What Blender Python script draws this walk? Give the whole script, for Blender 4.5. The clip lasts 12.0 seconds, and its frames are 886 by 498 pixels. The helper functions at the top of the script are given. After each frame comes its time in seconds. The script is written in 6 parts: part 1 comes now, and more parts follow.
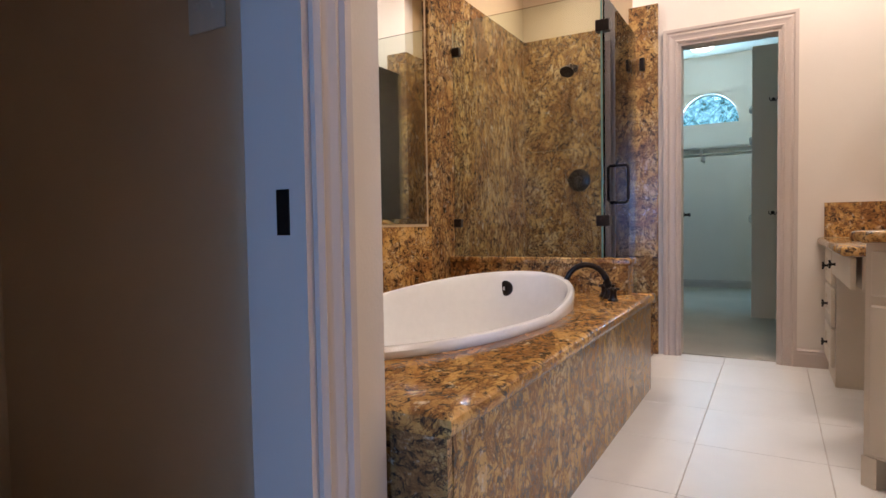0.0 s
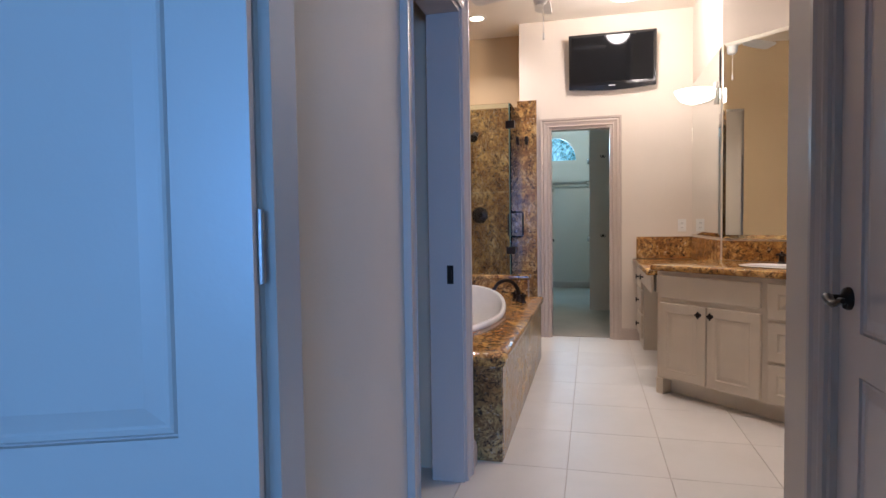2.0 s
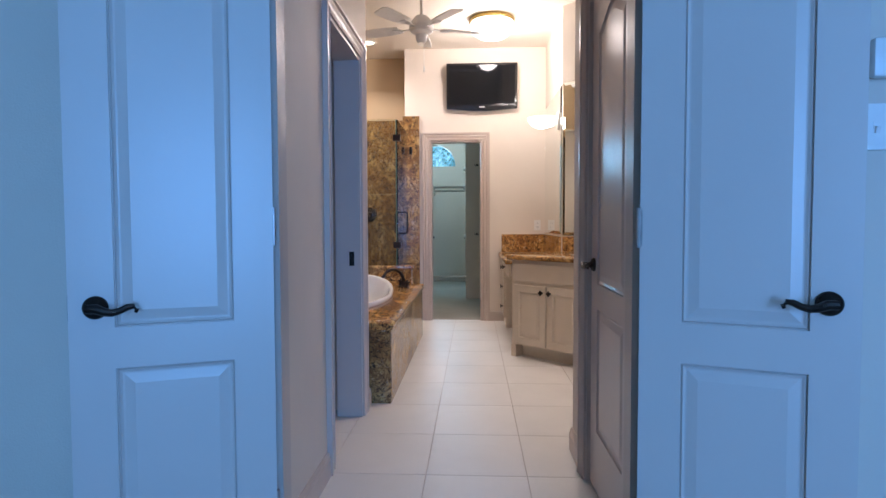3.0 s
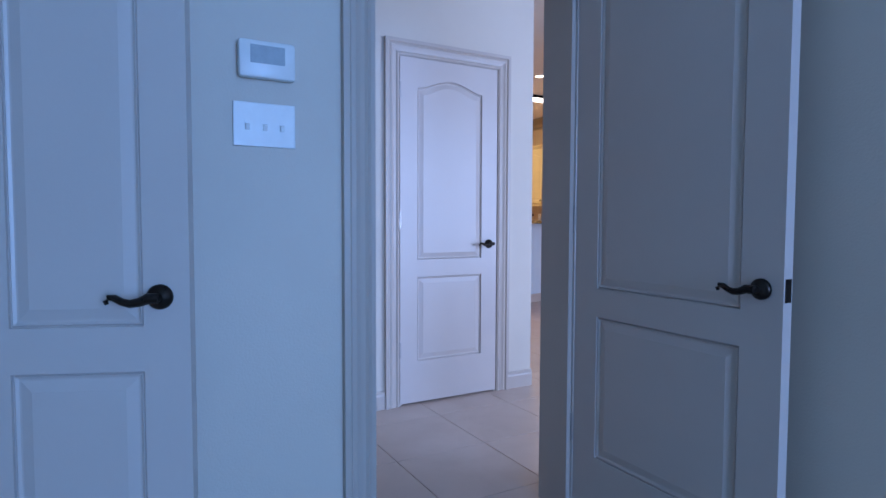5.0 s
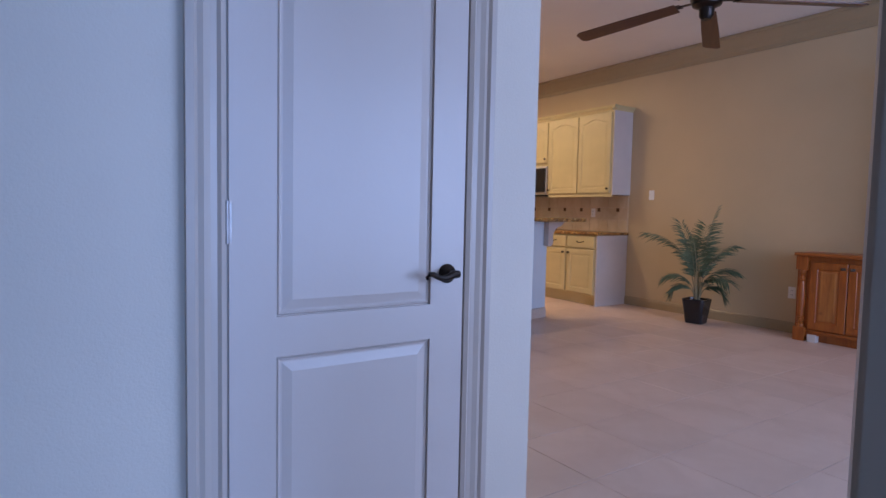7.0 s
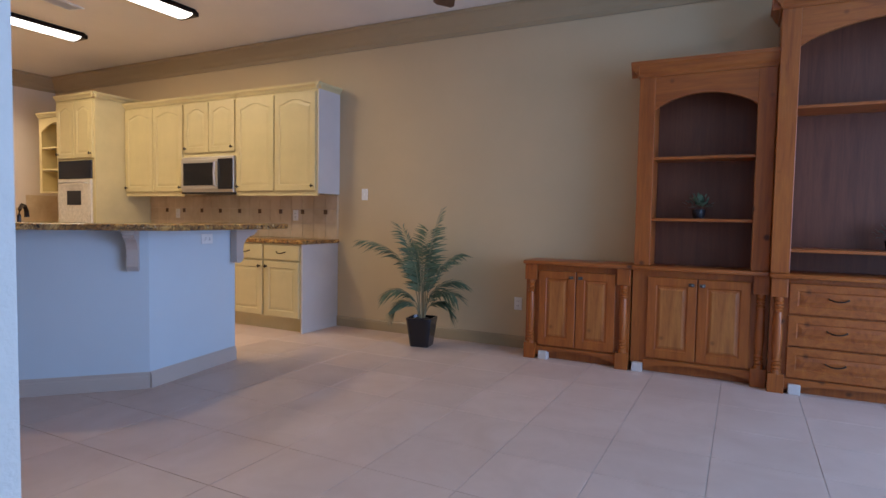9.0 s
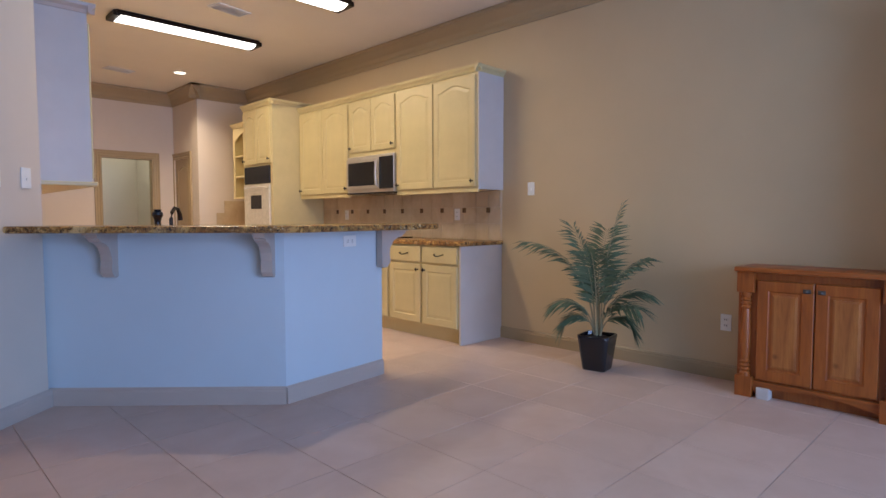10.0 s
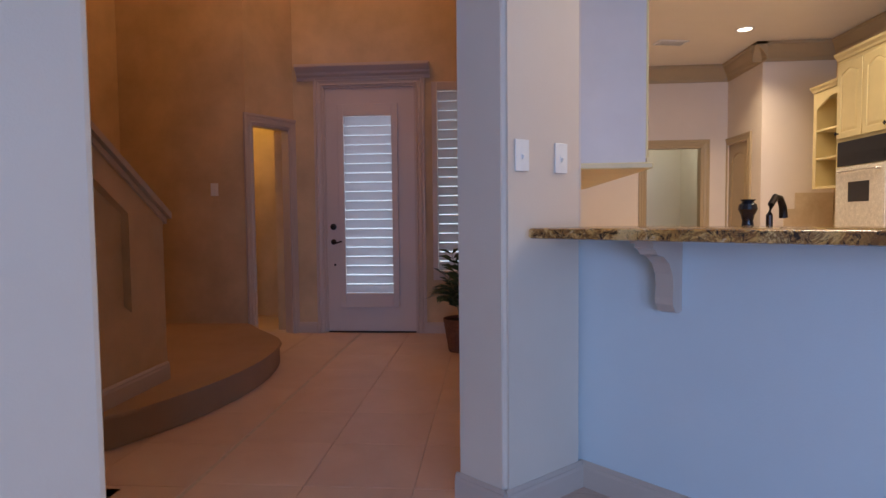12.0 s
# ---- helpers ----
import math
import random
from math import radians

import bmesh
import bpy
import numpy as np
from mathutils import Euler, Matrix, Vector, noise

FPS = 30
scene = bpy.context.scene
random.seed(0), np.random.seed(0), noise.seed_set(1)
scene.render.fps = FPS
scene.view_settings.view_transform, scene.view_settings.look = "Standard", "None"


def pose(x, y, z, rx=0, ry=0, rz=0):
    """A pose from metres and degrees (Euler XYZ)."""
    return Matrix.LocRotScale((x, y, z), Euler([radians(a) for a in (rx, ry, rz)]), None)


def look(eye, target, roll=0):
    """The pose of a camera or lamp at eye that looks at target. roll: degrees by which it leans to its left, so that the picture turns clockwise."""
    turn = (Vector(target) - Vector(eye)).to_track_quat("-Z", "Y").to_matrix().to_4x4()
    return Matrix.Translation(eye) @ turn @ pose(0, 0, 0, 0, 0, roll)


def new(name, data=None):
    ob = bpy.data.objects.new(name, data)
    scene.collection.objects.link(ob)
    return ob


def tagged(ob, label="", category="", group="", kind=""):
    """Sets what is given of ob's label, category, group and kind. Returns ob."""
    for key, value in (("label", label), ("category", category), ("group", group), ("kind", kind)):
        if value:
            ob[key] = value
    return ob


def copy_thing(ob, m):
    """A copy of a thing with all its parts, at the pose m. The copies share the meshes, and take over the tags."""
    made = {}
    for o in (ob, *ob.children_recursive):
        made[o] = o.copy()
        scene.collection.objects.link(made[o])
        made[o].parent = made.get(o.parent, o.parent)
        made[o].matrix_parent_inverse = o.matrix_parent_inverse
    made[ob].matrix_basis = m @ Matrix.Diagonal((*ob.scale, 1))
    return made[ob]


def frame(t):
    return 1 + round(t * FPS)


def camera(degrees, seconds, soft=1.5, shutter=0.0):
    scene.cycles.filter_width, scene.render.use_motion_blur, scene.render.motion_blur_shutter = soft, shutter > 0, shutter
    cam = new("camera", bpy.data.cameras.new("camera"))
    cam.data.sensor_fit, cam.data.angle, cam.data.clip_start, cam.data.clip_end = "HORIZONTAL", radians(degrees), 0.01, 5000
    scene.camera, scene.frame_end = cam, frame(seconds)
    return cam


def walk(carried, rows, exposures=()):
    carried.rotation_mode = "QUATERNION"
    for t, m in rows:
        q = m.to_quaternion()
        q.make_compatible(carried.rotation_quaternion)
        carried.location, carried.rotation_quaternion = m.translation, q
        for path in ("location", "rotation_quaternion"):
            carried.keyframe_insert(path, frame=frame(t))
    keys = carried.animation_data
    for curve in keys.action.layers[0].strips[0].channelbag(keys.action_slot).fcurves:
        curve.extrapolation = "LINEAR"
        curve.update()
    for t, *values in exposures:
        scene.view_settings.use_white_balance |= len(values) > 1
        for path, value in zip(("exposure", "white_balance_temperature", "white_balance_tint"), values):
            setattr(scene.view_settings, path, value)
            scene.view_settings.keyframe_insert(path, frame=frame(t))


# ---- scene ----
cam = camera(74.6, 12.0)
PATH = [
    (0, (0.13, -0.07, 0.877), (-0.859, 1.667, 0.798), -0.9),
    (0.5, (0.046, -0.435, 0.974), (-0.749, 1.398, 0.892), -0.8),
    (1, (0.001, -0.82, 1.043), (-0.675, 1.061, 0.958), -0.7),
    (1.5, (-0.036, -1.244, 1.103), (-0.639, 0.661, 1.016), -0.6),
    (2, (-0.029, -1.744, 1.123), (-0.522, 0.193, 1.037), -0.8),
    (2.5, (-0.001, -2.198, 1.113), (-0.418, -0.244, 1.024), -0.5),
    (3, (0.075, -2.575, 1.103), (-0.031, -0.58, 1.015), -0.2),
    (3.5, (0.234, -2.871, 1.115), (0.435, -0.883, 1.02), 0.1),
    (3.7, (0.318, -2.985, 1.139), (0.739, -1.032, 1.032), -0.1),
    (5.3, (0.959, -2.43, 1.085), (1.96, -0.701, 0.98), 0.5),
    (5.5, (1.083, -2.255, 1.095), (2.102, -0.537, 0.98), 0.7),
    (6, (1.326, -1.836, 1.114), (2.343, -0.118, 0.997), 0.7),
    (6.5, (1.582, -1.408, 1.103), (2.625, 0.294, 0.983), 0.6),
    (7, (1.874, -0.988, 1.12), (2.98, 0.673, 0.995), 1.2),
    (7.5, (2.114, -0.659, 1.132), (3.464, 0.812, 1.019), 1.0),
    (7.7, (2.225, -0.521, 1.132), (3.698, 0.827, 1.02), 1.5),
    (9.3, (3.22, 0.158, 1.162), (4.999, 1.064, 1.055), 0.8),
    (9.5, (3.385, 0.207, 1.156), (5.078, 1.267, 1.049), 0.6),
    (10, (3.725, 0.376, 1.138), (5.124, 1.802, 1.027), -0.1),
    (10.5, (3.954, 0.69, 1.134), (4.855, 2.472, 1.022), -0.4),
    (11, (4.096, 1.062, 1.125), (4.567, 3.003, 1.019), -0.6),
    (11.5, (4.117, 1.524, 1.118), (4.123, 3.521, 1.018), -0.6),
    (12, (4.075, 2.065, 1.127), (3.917, 4.056, 1.024), -0.6),
]
walk(cam, [(t, look(eye, aim, roll)) for t, eye, aim, roll in PATH], [(0, -0.05, 6250, 13), (1.5, -0.2, 6150, 13), (2.5, -0.15, 6050, 13), (3.7, -0.1, 6050, 16), (5.3, -0.32, 7000, 28), (6.4, -0.62, 7100, 31), (7.5, -0.55, 6450, 22), (9.5, -0.3, 6200, 14), (10.5, -0.2, 5950, 16), (12, -0.2, 6350, 17)])

# ---- light ----
world = bpy.data.worlds.new("sky")
scene.world = world
world.use_nodes = True
wn = world.node_tree
sky = wn.nodes.new("ShaderNodeTexSky")
sky.sky_type, sky.sun_disc = "NISHITA", False
sky.sun_elevation, sky.sun_rotation = radians(12), radians(200)
wn.links.new(sky.outputs[0], wn.nodes["Background"].inputs[0])
wn.nodes["Background"].inputs[1].default_value = 0.08


def area_lamp(name, m, sx, sy, power, color, spread=180):
    d = bpy.data.lights.new(name, "AREA")
    d.shape, d.size, d.size_y, d.energy, d.color = "RECTANGLE", sx, sy, power, color
    d.spread = radians(spread)
    ob = new(name, d)
    ob.matrix_world = m
    return ob


def point_lamp(name, x, y, z, power, color, r=0.06):
    d = bpy.data.lights.new(name, "POINT")
    d.energy, d.color, d.shadow_soft_size = power, color, r
    ob = new(name, d)
    ob.location = (x, y, z)
    return ob


BLUE = (0.14, 0.42, 1.0)
DUSK = (0.29, 0.53, 1.0)
WARM = (1.0, 0.86, 0.77)
area_lamp("bedroom_window_light", pose(1.55, -7.02, 1.4, 90, 0, 0), 1.5, 1.9, 255, BLUE)
area_lamp("living_window_light", pose(5.3, -3.62, 1.4, 90, 0, 0), 3.4, 2.0, 290, DUSK)
area_lamp("closet_window_light", pose(-0.6, 8.42, 2.33, -90, 0, 0), 0.9, 0.4, 55, (0.32, 0.68, 1.0))
point_lamp("bath_dome_lamp", 0.25, 3.08, 2.87, 42, WARM, 0.12)
point_lamp("vanity_sconce_lamp", 0.707, 2.86, 2.075, 16, WARM, 0.04)
point_lamp("closet_dome_lamp", -0.61, 7.4, 2.80, 5, (0.75, 1.0, 0.9), 0.1)
area_lamp("shower_downlight", pose(-1.06, 3.73, 3.035), 0.1, 0.1, 12, WARM, 120)
area_lamp("vanity_downlight", pose(0.70, 1.45, 3.035), 0.1, 0.1, 17, WARM, 140)
area_lamp("kitchen_tube_light", pose(6.11, 6.49, 2.975), 1.3, 0.22, 33, (1.0, 0.84, 0.56))
area_lamp("kitchen_tube_light", pose(6.12, 4.80, 2.975), 1.3, 0.22, 33, (1.0, 0.84, 0.56))
area_lamp("kitchen_downlight", pose(6.73, 8.41, 3.045), 0.12, 0.12, 25, (1.0, 0.80, 0.52), 120)
area_lamp("bar_downlight", pose(5.83, 3.72, 3.045), 0.12, 0.12, 8, (1.0, 0.80, 0.52), 120)
area_lamp("hood_light", pose(7.66, 5.4, 1.385), 0.4, 0.1, 4.0, (1.0, 0.75, 0.42), 150)
point_lamp("foyer_lamp", 2.5, 6.3, 4.6, 48, (1.0, 0.54, 0.22), 0.12)
point_lamp("utility_lamp", 6.4, 11.2, 2.7, 16, (0.92, 1.0, 0.80), 0.1)
point_lamp("powder_room_lamp", 1.2, 8.1, 2.3, 11, (1.0, 0.62, 0.14), 0.08)
area_lamp("entry_glass_light", pose(2.9, 7.86, 1.3, -90, 0, 0), 0.45, 1.7, 5, (0.7, 0.8, 1.0))

# ---- materials ----
def shader(name, rough=0.5, metal=0.0, spec=0.5):
    m = bpy.data.materials.new(name)
    m.use_nodes = True
    nt = m.node_tree
    b = nt.nodes["Principled BSDF"]
    b.inputs["Roughness"].default_value = rough
    b.inputs["Metallic"].default_value = metal
    b.inputs["Specular IOR Level"].default_value = spec
    return m, nt, b


def noise_fac(nt, scale, detail=6.0, rough=0.6, stretch=(1, 1, 1), distort=0.0, world_space=False):
    c = nt.nodes.new("ShaderNodeNewGeometry" if world_space else "ShaderNodeTexCoord")
    mp = nt.nodes.new("ShaderNodeMapping")
    mp.inputs["Scale"].default_value = stretch
    n = nt.nodes.new("ShaderNodeTexNoise")
    n.inputs["Scale"].default_value, n.inputs["Detail"].default_value = scale, detail
    n.inputs["Roughness"].default_value, n.inputs["Distortion"].default_value = rough, distort
    nt.links.new(c.outputs["Position" if world_space else "Object"], mp.inputs[0])
    nt.links.new(mp.outputs[0], n.inputs[0])
    return n.outputs[0]


def ramp(nt, fac, stops, interp="LINEAR"):
    r = nt.nodes.new("ShaderNodeValToRGB")
    r.color_ramp.interpolation = interp
    e = r.color_ramp.elements
    while len(e) < len(stops):
        e.new(0.5)
    for el, (p, c) in zip(e, stops):
        el.position, el.color = p, (*c, 1)
    nt.links.new(fac, r.inputs[0])
    return r.outputs[0]


def mixed(nt, fac, a, b, blend="MIX"):
    m = nt.nodes.new("ShaderNodeMix")
    m.data_type, m.blend_type = "RGBA", blend
    if isinstance(fac, float):
        m.inputs[0].default_value = fac
    else:
        nt.links.new(fac, m.inputs[0])
    for s, v in ((6, a), (7, b)):
        if isinstance(v, tuple):
            m.inputs[s].default_value = (*v, 1)
        else:
            nt.links.new(v, m.inputs[s])
    return m.outputs[2]


def bumped(nt, b, height, strength, distance=0.01):
    n = nt.nodes.new("ShaderNodeBump")
    n.inputs["Strength"].default_value, n.inputs["Distance"].default_value = strength, distance
    nt.links.new(height, n.inputs["Height"])
    nt.links.new(n.outputs[0], b.inputs["Normal"])


def paint(name, color, rough=0.6, grain=90.0, bump=0.12, vary=0.06, big=1.3):
    m, nt, b = shader(name, rough)
    lo = tuple(c * (1 - vary) for c in color)
    hi = tuple(min(1, c * (1 + vary)) for c in color)
    col = ramp(nt, noise_fac(nt, big, 5), [(0.3, lo), (0.7, hi)])
    nt.links.new(col, b.inputs["Base Color"])
    bumped(nt, b, noise_fac(nt, grain, 3), bump, 0.004)
    return m


def plain(name, color, rough=0.4, metal=0.0, vary=0.12, scale=25.0):
    m, nt, b = shader(name, rough, metal)
    f = noise_fac(nt, scale, 4)
    nt.links.new(ramp(nt, f, [(0.3, tuple(c * (1 - vary) for c in color)), (0.7, tuple(min(1, c * (1 + vary)) for c in color))]), b.inputs["Base Color"])
    r = ramp(nt, noise_fac(nt, scale * 3, 3), [(0.3, (rough * 0.8,) * 3), (0.7, (min(1, rough * 1.25),) * 3)])
    nt.links.new(r, b.inputs["Roughness"])
    return m


def granite(name, stretch, tint=(1, 1, 1), gloss=0.12):
    """Gold granite: cream and ochre clouds, rust seams and black flecks."""
    m, nt, b = shader(name, gloss)

    def t(c):
        return tuple(a * k for a, k in zip(c, tint))
    base = ramp(nt, noise_fac(nt, 3.6, 10, 0.74, stretch, 0.35), [(0.30, t((0.10, 0.05, 0.02))), (0.42, t((0.36, 0.20, 0.07))), (0.52, t((0.52, 0.34, 0.13))), (0.66, t((0.62, 0.50, 0.30))), (0.8, t((0.50, 0.46, 0.40)))])
    veins = ramp(nt, noise_fac(nt, 9.0, 10, 0.78, stretch, 0.7), [(0.46, (0, 0, 0)), (0.52, (1, 1, 1)), (0.58, (0, 0, 0))])
    col = mixed(nt, veins, base, t((0.16, 0.075, 0.03)))
    flecks = ramp(nt, noise_fac(nt, 30.0, 9, 0.82, tuple(1 + (s - 1) * 0.45 for s in stretch), 1.0), [(0.43, (1, 1, 1)), (0.49, (0, 0, 0))])
    col = mixed(nt, flecks, col, (0.035, 0.022, 0.016))
    pale = ramp(nt, noise_fac(nt, 24.0, 9, 0.75, stretch, 0.3), [(0.58, (0, 0, 0)), (0.68, (1, 1, 1))])
    col = mixed(nt, pale, col, t((0.62, 0.57, 0.47)))
    nt.links.new(col, b.inputs["Base Color"])
    bumped(nt, b, flecks, 0.05, 0.002)
    return m


def wood(name, dark, mid, light, rough=0.35, axis=2, knots=True):
    m, nt, b = shader(name, rough)
    st = [7.0, 7.0, 7.0]
    st[axis] = 0.55
    col = ramp(nt, noise_fac(nt, 2.2, 8, 0.62, tuple(st), 1.4), [(0.18, dark), (0.5, mid), (0.85, light)])
    fine = noise_fac(nt, 16.0, 6, 0.7, tuple(st), 0.3)
    col = mixed(nt, ramp(nt, fine, [(0.35, (0.3, 0.3, 0.3)), (0.6, (0, 0, 0))]), col, dark)
    if knots:
        c = nt.nodes.new("ShaderNodeTexCoord")
        v = nt.nodes.new("ShaderNodeTexVoronoi")
        v.inputs["Scale"].default_value = 5.5
        nt.links.new(c.outputs["Object"], v.inputs["Vector"])
        k = ramp(nt, v.outputs["Distance"], [(0.07, (1, 1, 1)), (0.16, (0, 0, 0))])
        col = mixed(nt, k, col, tuple(d * 0.45 for d in dark))
    nt.links.new(col, b.inputs["Base Color"])
    bumped(nt, b, fine, 0.12, 0.003)
    return m


def tiled(name, a, b_, rough=0.28):
    m, nt, b = shader(name, rough)
    info = nt.nodes.new("ShaderNodeObjectInfo")
    base = ramp(nt, noise_fac(nt, 3.0, 8, 0.6, (1, 1, 1), 0.6, True), [(0.3, a), (0.7, b_)])
    tone = ramp(nt, info.outputs["Random"], [(0.0, (0.93, 0.93, 0.93)), (1.0, (1.0, 1.0, 1.0))])
    nt.links.new(mixed(nt, 1.0, base, tone, "MULTIPLY"), b.inputs["Base Color"])
    nt.links.new(ramp(nt, noise_fac(nt, 7.0, 5, 0.6, (1, 1, 1), 0.0, True), [(0.3, (rough * 0.92,) * 3), (0.7, (rough * 1.12,) * 3)]), b.inputs["Roughness"])
    bumped(nt, b, noise_fac(nt, 30.0, 4, 0.6, (1, 1, 1), 0.0, True), 0.012, 0.002)
    return m


def clear(name, tint=(0.93, 0.98, 0.96)):
    m, nt, b = shader(name, 0.0)
    nt.nodes.remove(b)
    out = nt.nodes["Material Output"]
    tr = nt.nodes.new("ShaderNodeBsdfTransparent")
    tr.inputs[0].default_value = (*tint, 1)
    gl = nt.nodes.new("ShaderNodeBsdfGlossy")
    gl.inputs["Roughness"].default_value = 0.02
    fr = nt.nodes.new("ShaderNodeFresnel")
    fr.inputs[0].default_value = 1.45
    mx = nt.nodes.new("ShaderNodeMixShader")
    nt.links.new(fr.outputs[0], mx.inputs[0])
    nt.links.new(tr.outputs[0], mx.inputs[1])
    nt.links.new(gl.outputs[0], mx.inputs[2])
    nt.links.new(mx.outputs[0], out.inputs[0])
    return m


def glowing(name, color, strength):
    m, nt, b = shader(name, 0.4)
    b.inputs["Base Color"].default_value = (*color, 1)
    b.inputs["Emission Color"].default_value = (*color, 1)
    b.inputs["Emission Strength"].default_value = strength
    return m


M_WALL = paint("cream wall paint", (0.66, 0.57, 0.48), 0.62, 160, 0.22, 0.04)
M_WALL_BATH = paint("pale bath wall paint", (0.74, 0.66, 0.57), 0.55, 160, 0.2, 0.03)
M_TAN = paint("tan wall paint", (0.57, 0.43, 0.255), 0.6, 160, 0.2, 0.04)
M_TAN_L = paint("light tan wall paint", (0.74, 0.57, 0.40), 0.6, 160, 0.2, 0.04)
M_FOYER = paint("ochre faux-finish wall paint", (0.56, 0.41, 0.24), 0.6, 90, 0.2, 0.16, 2.2)
M_CEIL = paint("ceiling paint", (0.82, 0.76, 0.67), 0.7, 200, 0.2, 0.03)
M_TRIM = paint("taupe trim enamel", (0.52, 0.43, 0.37), 0.34, 60, 0.04, 0.04)
M_DOOR = paint("door enamel", (0.60, 0.51, 0.46), 0.33, 70, 0.06, 0.03)
M_CROWN = paint("tan crown enamel", (0.39, 0.29, 0.165), 0.4, 60, 0.05, 0.04)
M_CAB = paint("cream glazed cabinet enamel", (0.60, 0.49, 0.25), 0.38, 40, 0.05, 0.06, 4)
M_VAN = paint("beige vanity enamel", (0.66, 0.58, 0.47), 0.38, 40, 0.05, 0.05, 4)
M_BARWALL = paint("pale blue-white bar wall paint", (0.57, 0.65, 0.70), 0.6, 130, 0.2, 0.03)
# same recipe, tinted: upright slabs darker, deck brighter and yellower, third slab greyer
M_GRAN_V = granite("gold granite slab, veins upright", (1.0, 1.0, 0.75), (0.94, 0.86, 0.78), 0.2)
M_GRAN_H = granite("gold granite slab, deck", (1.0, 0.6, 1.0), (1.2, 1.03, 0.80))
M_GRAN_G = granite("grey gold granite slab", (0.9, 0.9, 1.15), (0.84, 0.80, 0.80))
M_TILE_B = tiled("pale bath floor tile", (0.72, 0.68, 0.63), (0.77, 0.73, 0.68), 0.42)
M_TILE_L = tiled("beige living floor tile", (0.63, 0.46, 0.375), (0.71, 0.54, 0.455), 0.40)
M_GROUT = plain("grey grout", (0.58, 0.50, 0.44), 0.9)
M_CARPET = paint("beige carpet", (0.46, 0.42, 0.35), 0.95, 420, 0.9, 0.1)
M_CARPET_F = paint("brown step carpet", (0.40, 0.27, 0.17), 0.95, 420, 0.9, 0.12)
M_BRONZE = plain("oil-rubbed bronze", (0.035, 0.026, 0.022), 0.32, 0.85)
M_STEEL = plain("brushed steel", (0.66, 0.62, 0.56), 0.38, 0.85, 0.05, 60)
M_BLACK = plain("black plastic", (0.012, 0.012, 0.014), 0.22)
M_WHITE = plain("white plastic", (0.80, 0.79, 0.76), 0.35, 0.0, 0.03)
M_ENAMEL = plain("white tub acrylic", (0.84, 0.83, 0.81), 0.10, 0.0, 0.02)
M_PINE = wood("knotty pine, upright grain", (0.16, 0.036, 0.007), (0.37, 0.098, 0.016), (0.48, 0.155, 0.027))
M_PINE_H = wood("knotty pine, level grain", (0.16, 0.036, 0.007), (0.37, 0.098, 0.016), (0.48, 0.155, 0.027), 0.35, 1)
M_PINE_P = wood("pale knotty pine, door panels", (0.16, 0.042, 0.010), (0.40, 0.135, 0.030), (0.52, 0.21, 0.05))
M_PINE_D = wood("dark pine back", (0.08, 0.022, 0.010), (0.14, 0.045, 0.020), (0.20, 0.07, 0.03), 0.45, 2, False)
M_FANWOOD = wood("dark fan blade wood", (0.06, 0.02, 0.012), (0.12, 0.045, 0.022), (0.18, 0.07, 0.035), 0.35, 0, False)
M_GLASS = clear("clear glass")
M_GLASS_E = plain("green glass edge", (0.14, 0.27, 0.23), 0.1)
M_MIRROR, _nt, _b = shader("mirror silver", 0.015, 1.0)
_b.inputs["Base Color"].default_value = (0.88, 0.90, 0.88, 1)
M_LEAF = paint("palm leaf green", (0.10, 0.15, 0.085), 0.45, 60, 0.1, 0.35, 9)
M_LEAF_D = paint("dark houseplant leaf green", (0.045, 0.085, 0.04), 0.4, 60, 0.1, 0.3, 9)
M_STEM = paint("palm stem", (0.30, 0.27, 0.16), 0.6, 60, 0.1, 0.2, 9)
M_SOIL = paint("potting soil", (0.045, 0.03, 0.02), 0.95, 60, 0.8, 0.3, 20)
M_POT = plain("glossy black ceramic", (0.012, 0.012, 0.015), 0.18)
M_SPLASH = tiled("travertine splash tile", (0.48, 0.35, 0.21), (0.66, 0.53, 0.36), 0.45)
M_INSERT = plain("brown glass insert tile", (0.13, 0.07, 0.035), 0.2)
M_TUBE = glowing("fluorescent diffuser", (1.0, 0.96, 0.86), 5.0)
M_DOME = glowing("lit dome glass", (1.0, 0.95, 0.85), 5.0)
M_CAN = glowing("lit downlight", (1.0, 0.86, 0.62), 6.0)
M_SKY = glowing("window daylight", (0.45, 0.72, 1.0), 1.6)
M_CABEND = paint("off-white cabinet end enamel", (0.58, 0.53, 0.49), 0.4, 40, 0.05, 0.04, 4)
M_NICKEL = plain("satin nickel", (0.42, 0.38, 0.36), 0.4, 0.8)
M_SLAT, _nt, _b = shader("white shutter louvre, lets light through", 0.5)
_b.inputs["Base Color"].default_value = (0.78, 0.76, 0.76, 1)
_t = _nt.nodes.new("ShaderNodeBsdfTranslucent")
_t.inputs[0].default_value = (0.74, 0.73, 0.76, 1)
_m = _nt.nodes.new("ShaderNodeMixShader")
_m.inputs[0].default_value = 0.45
_nt.links.new(_b.outputs[0], _m.inputs[1])
_nt.links.new(_t.outputs[0], _m.inputs[2])
_nt.links.new(_m.outputs[0], _nt.nodes["Material Output"].inputs[0])

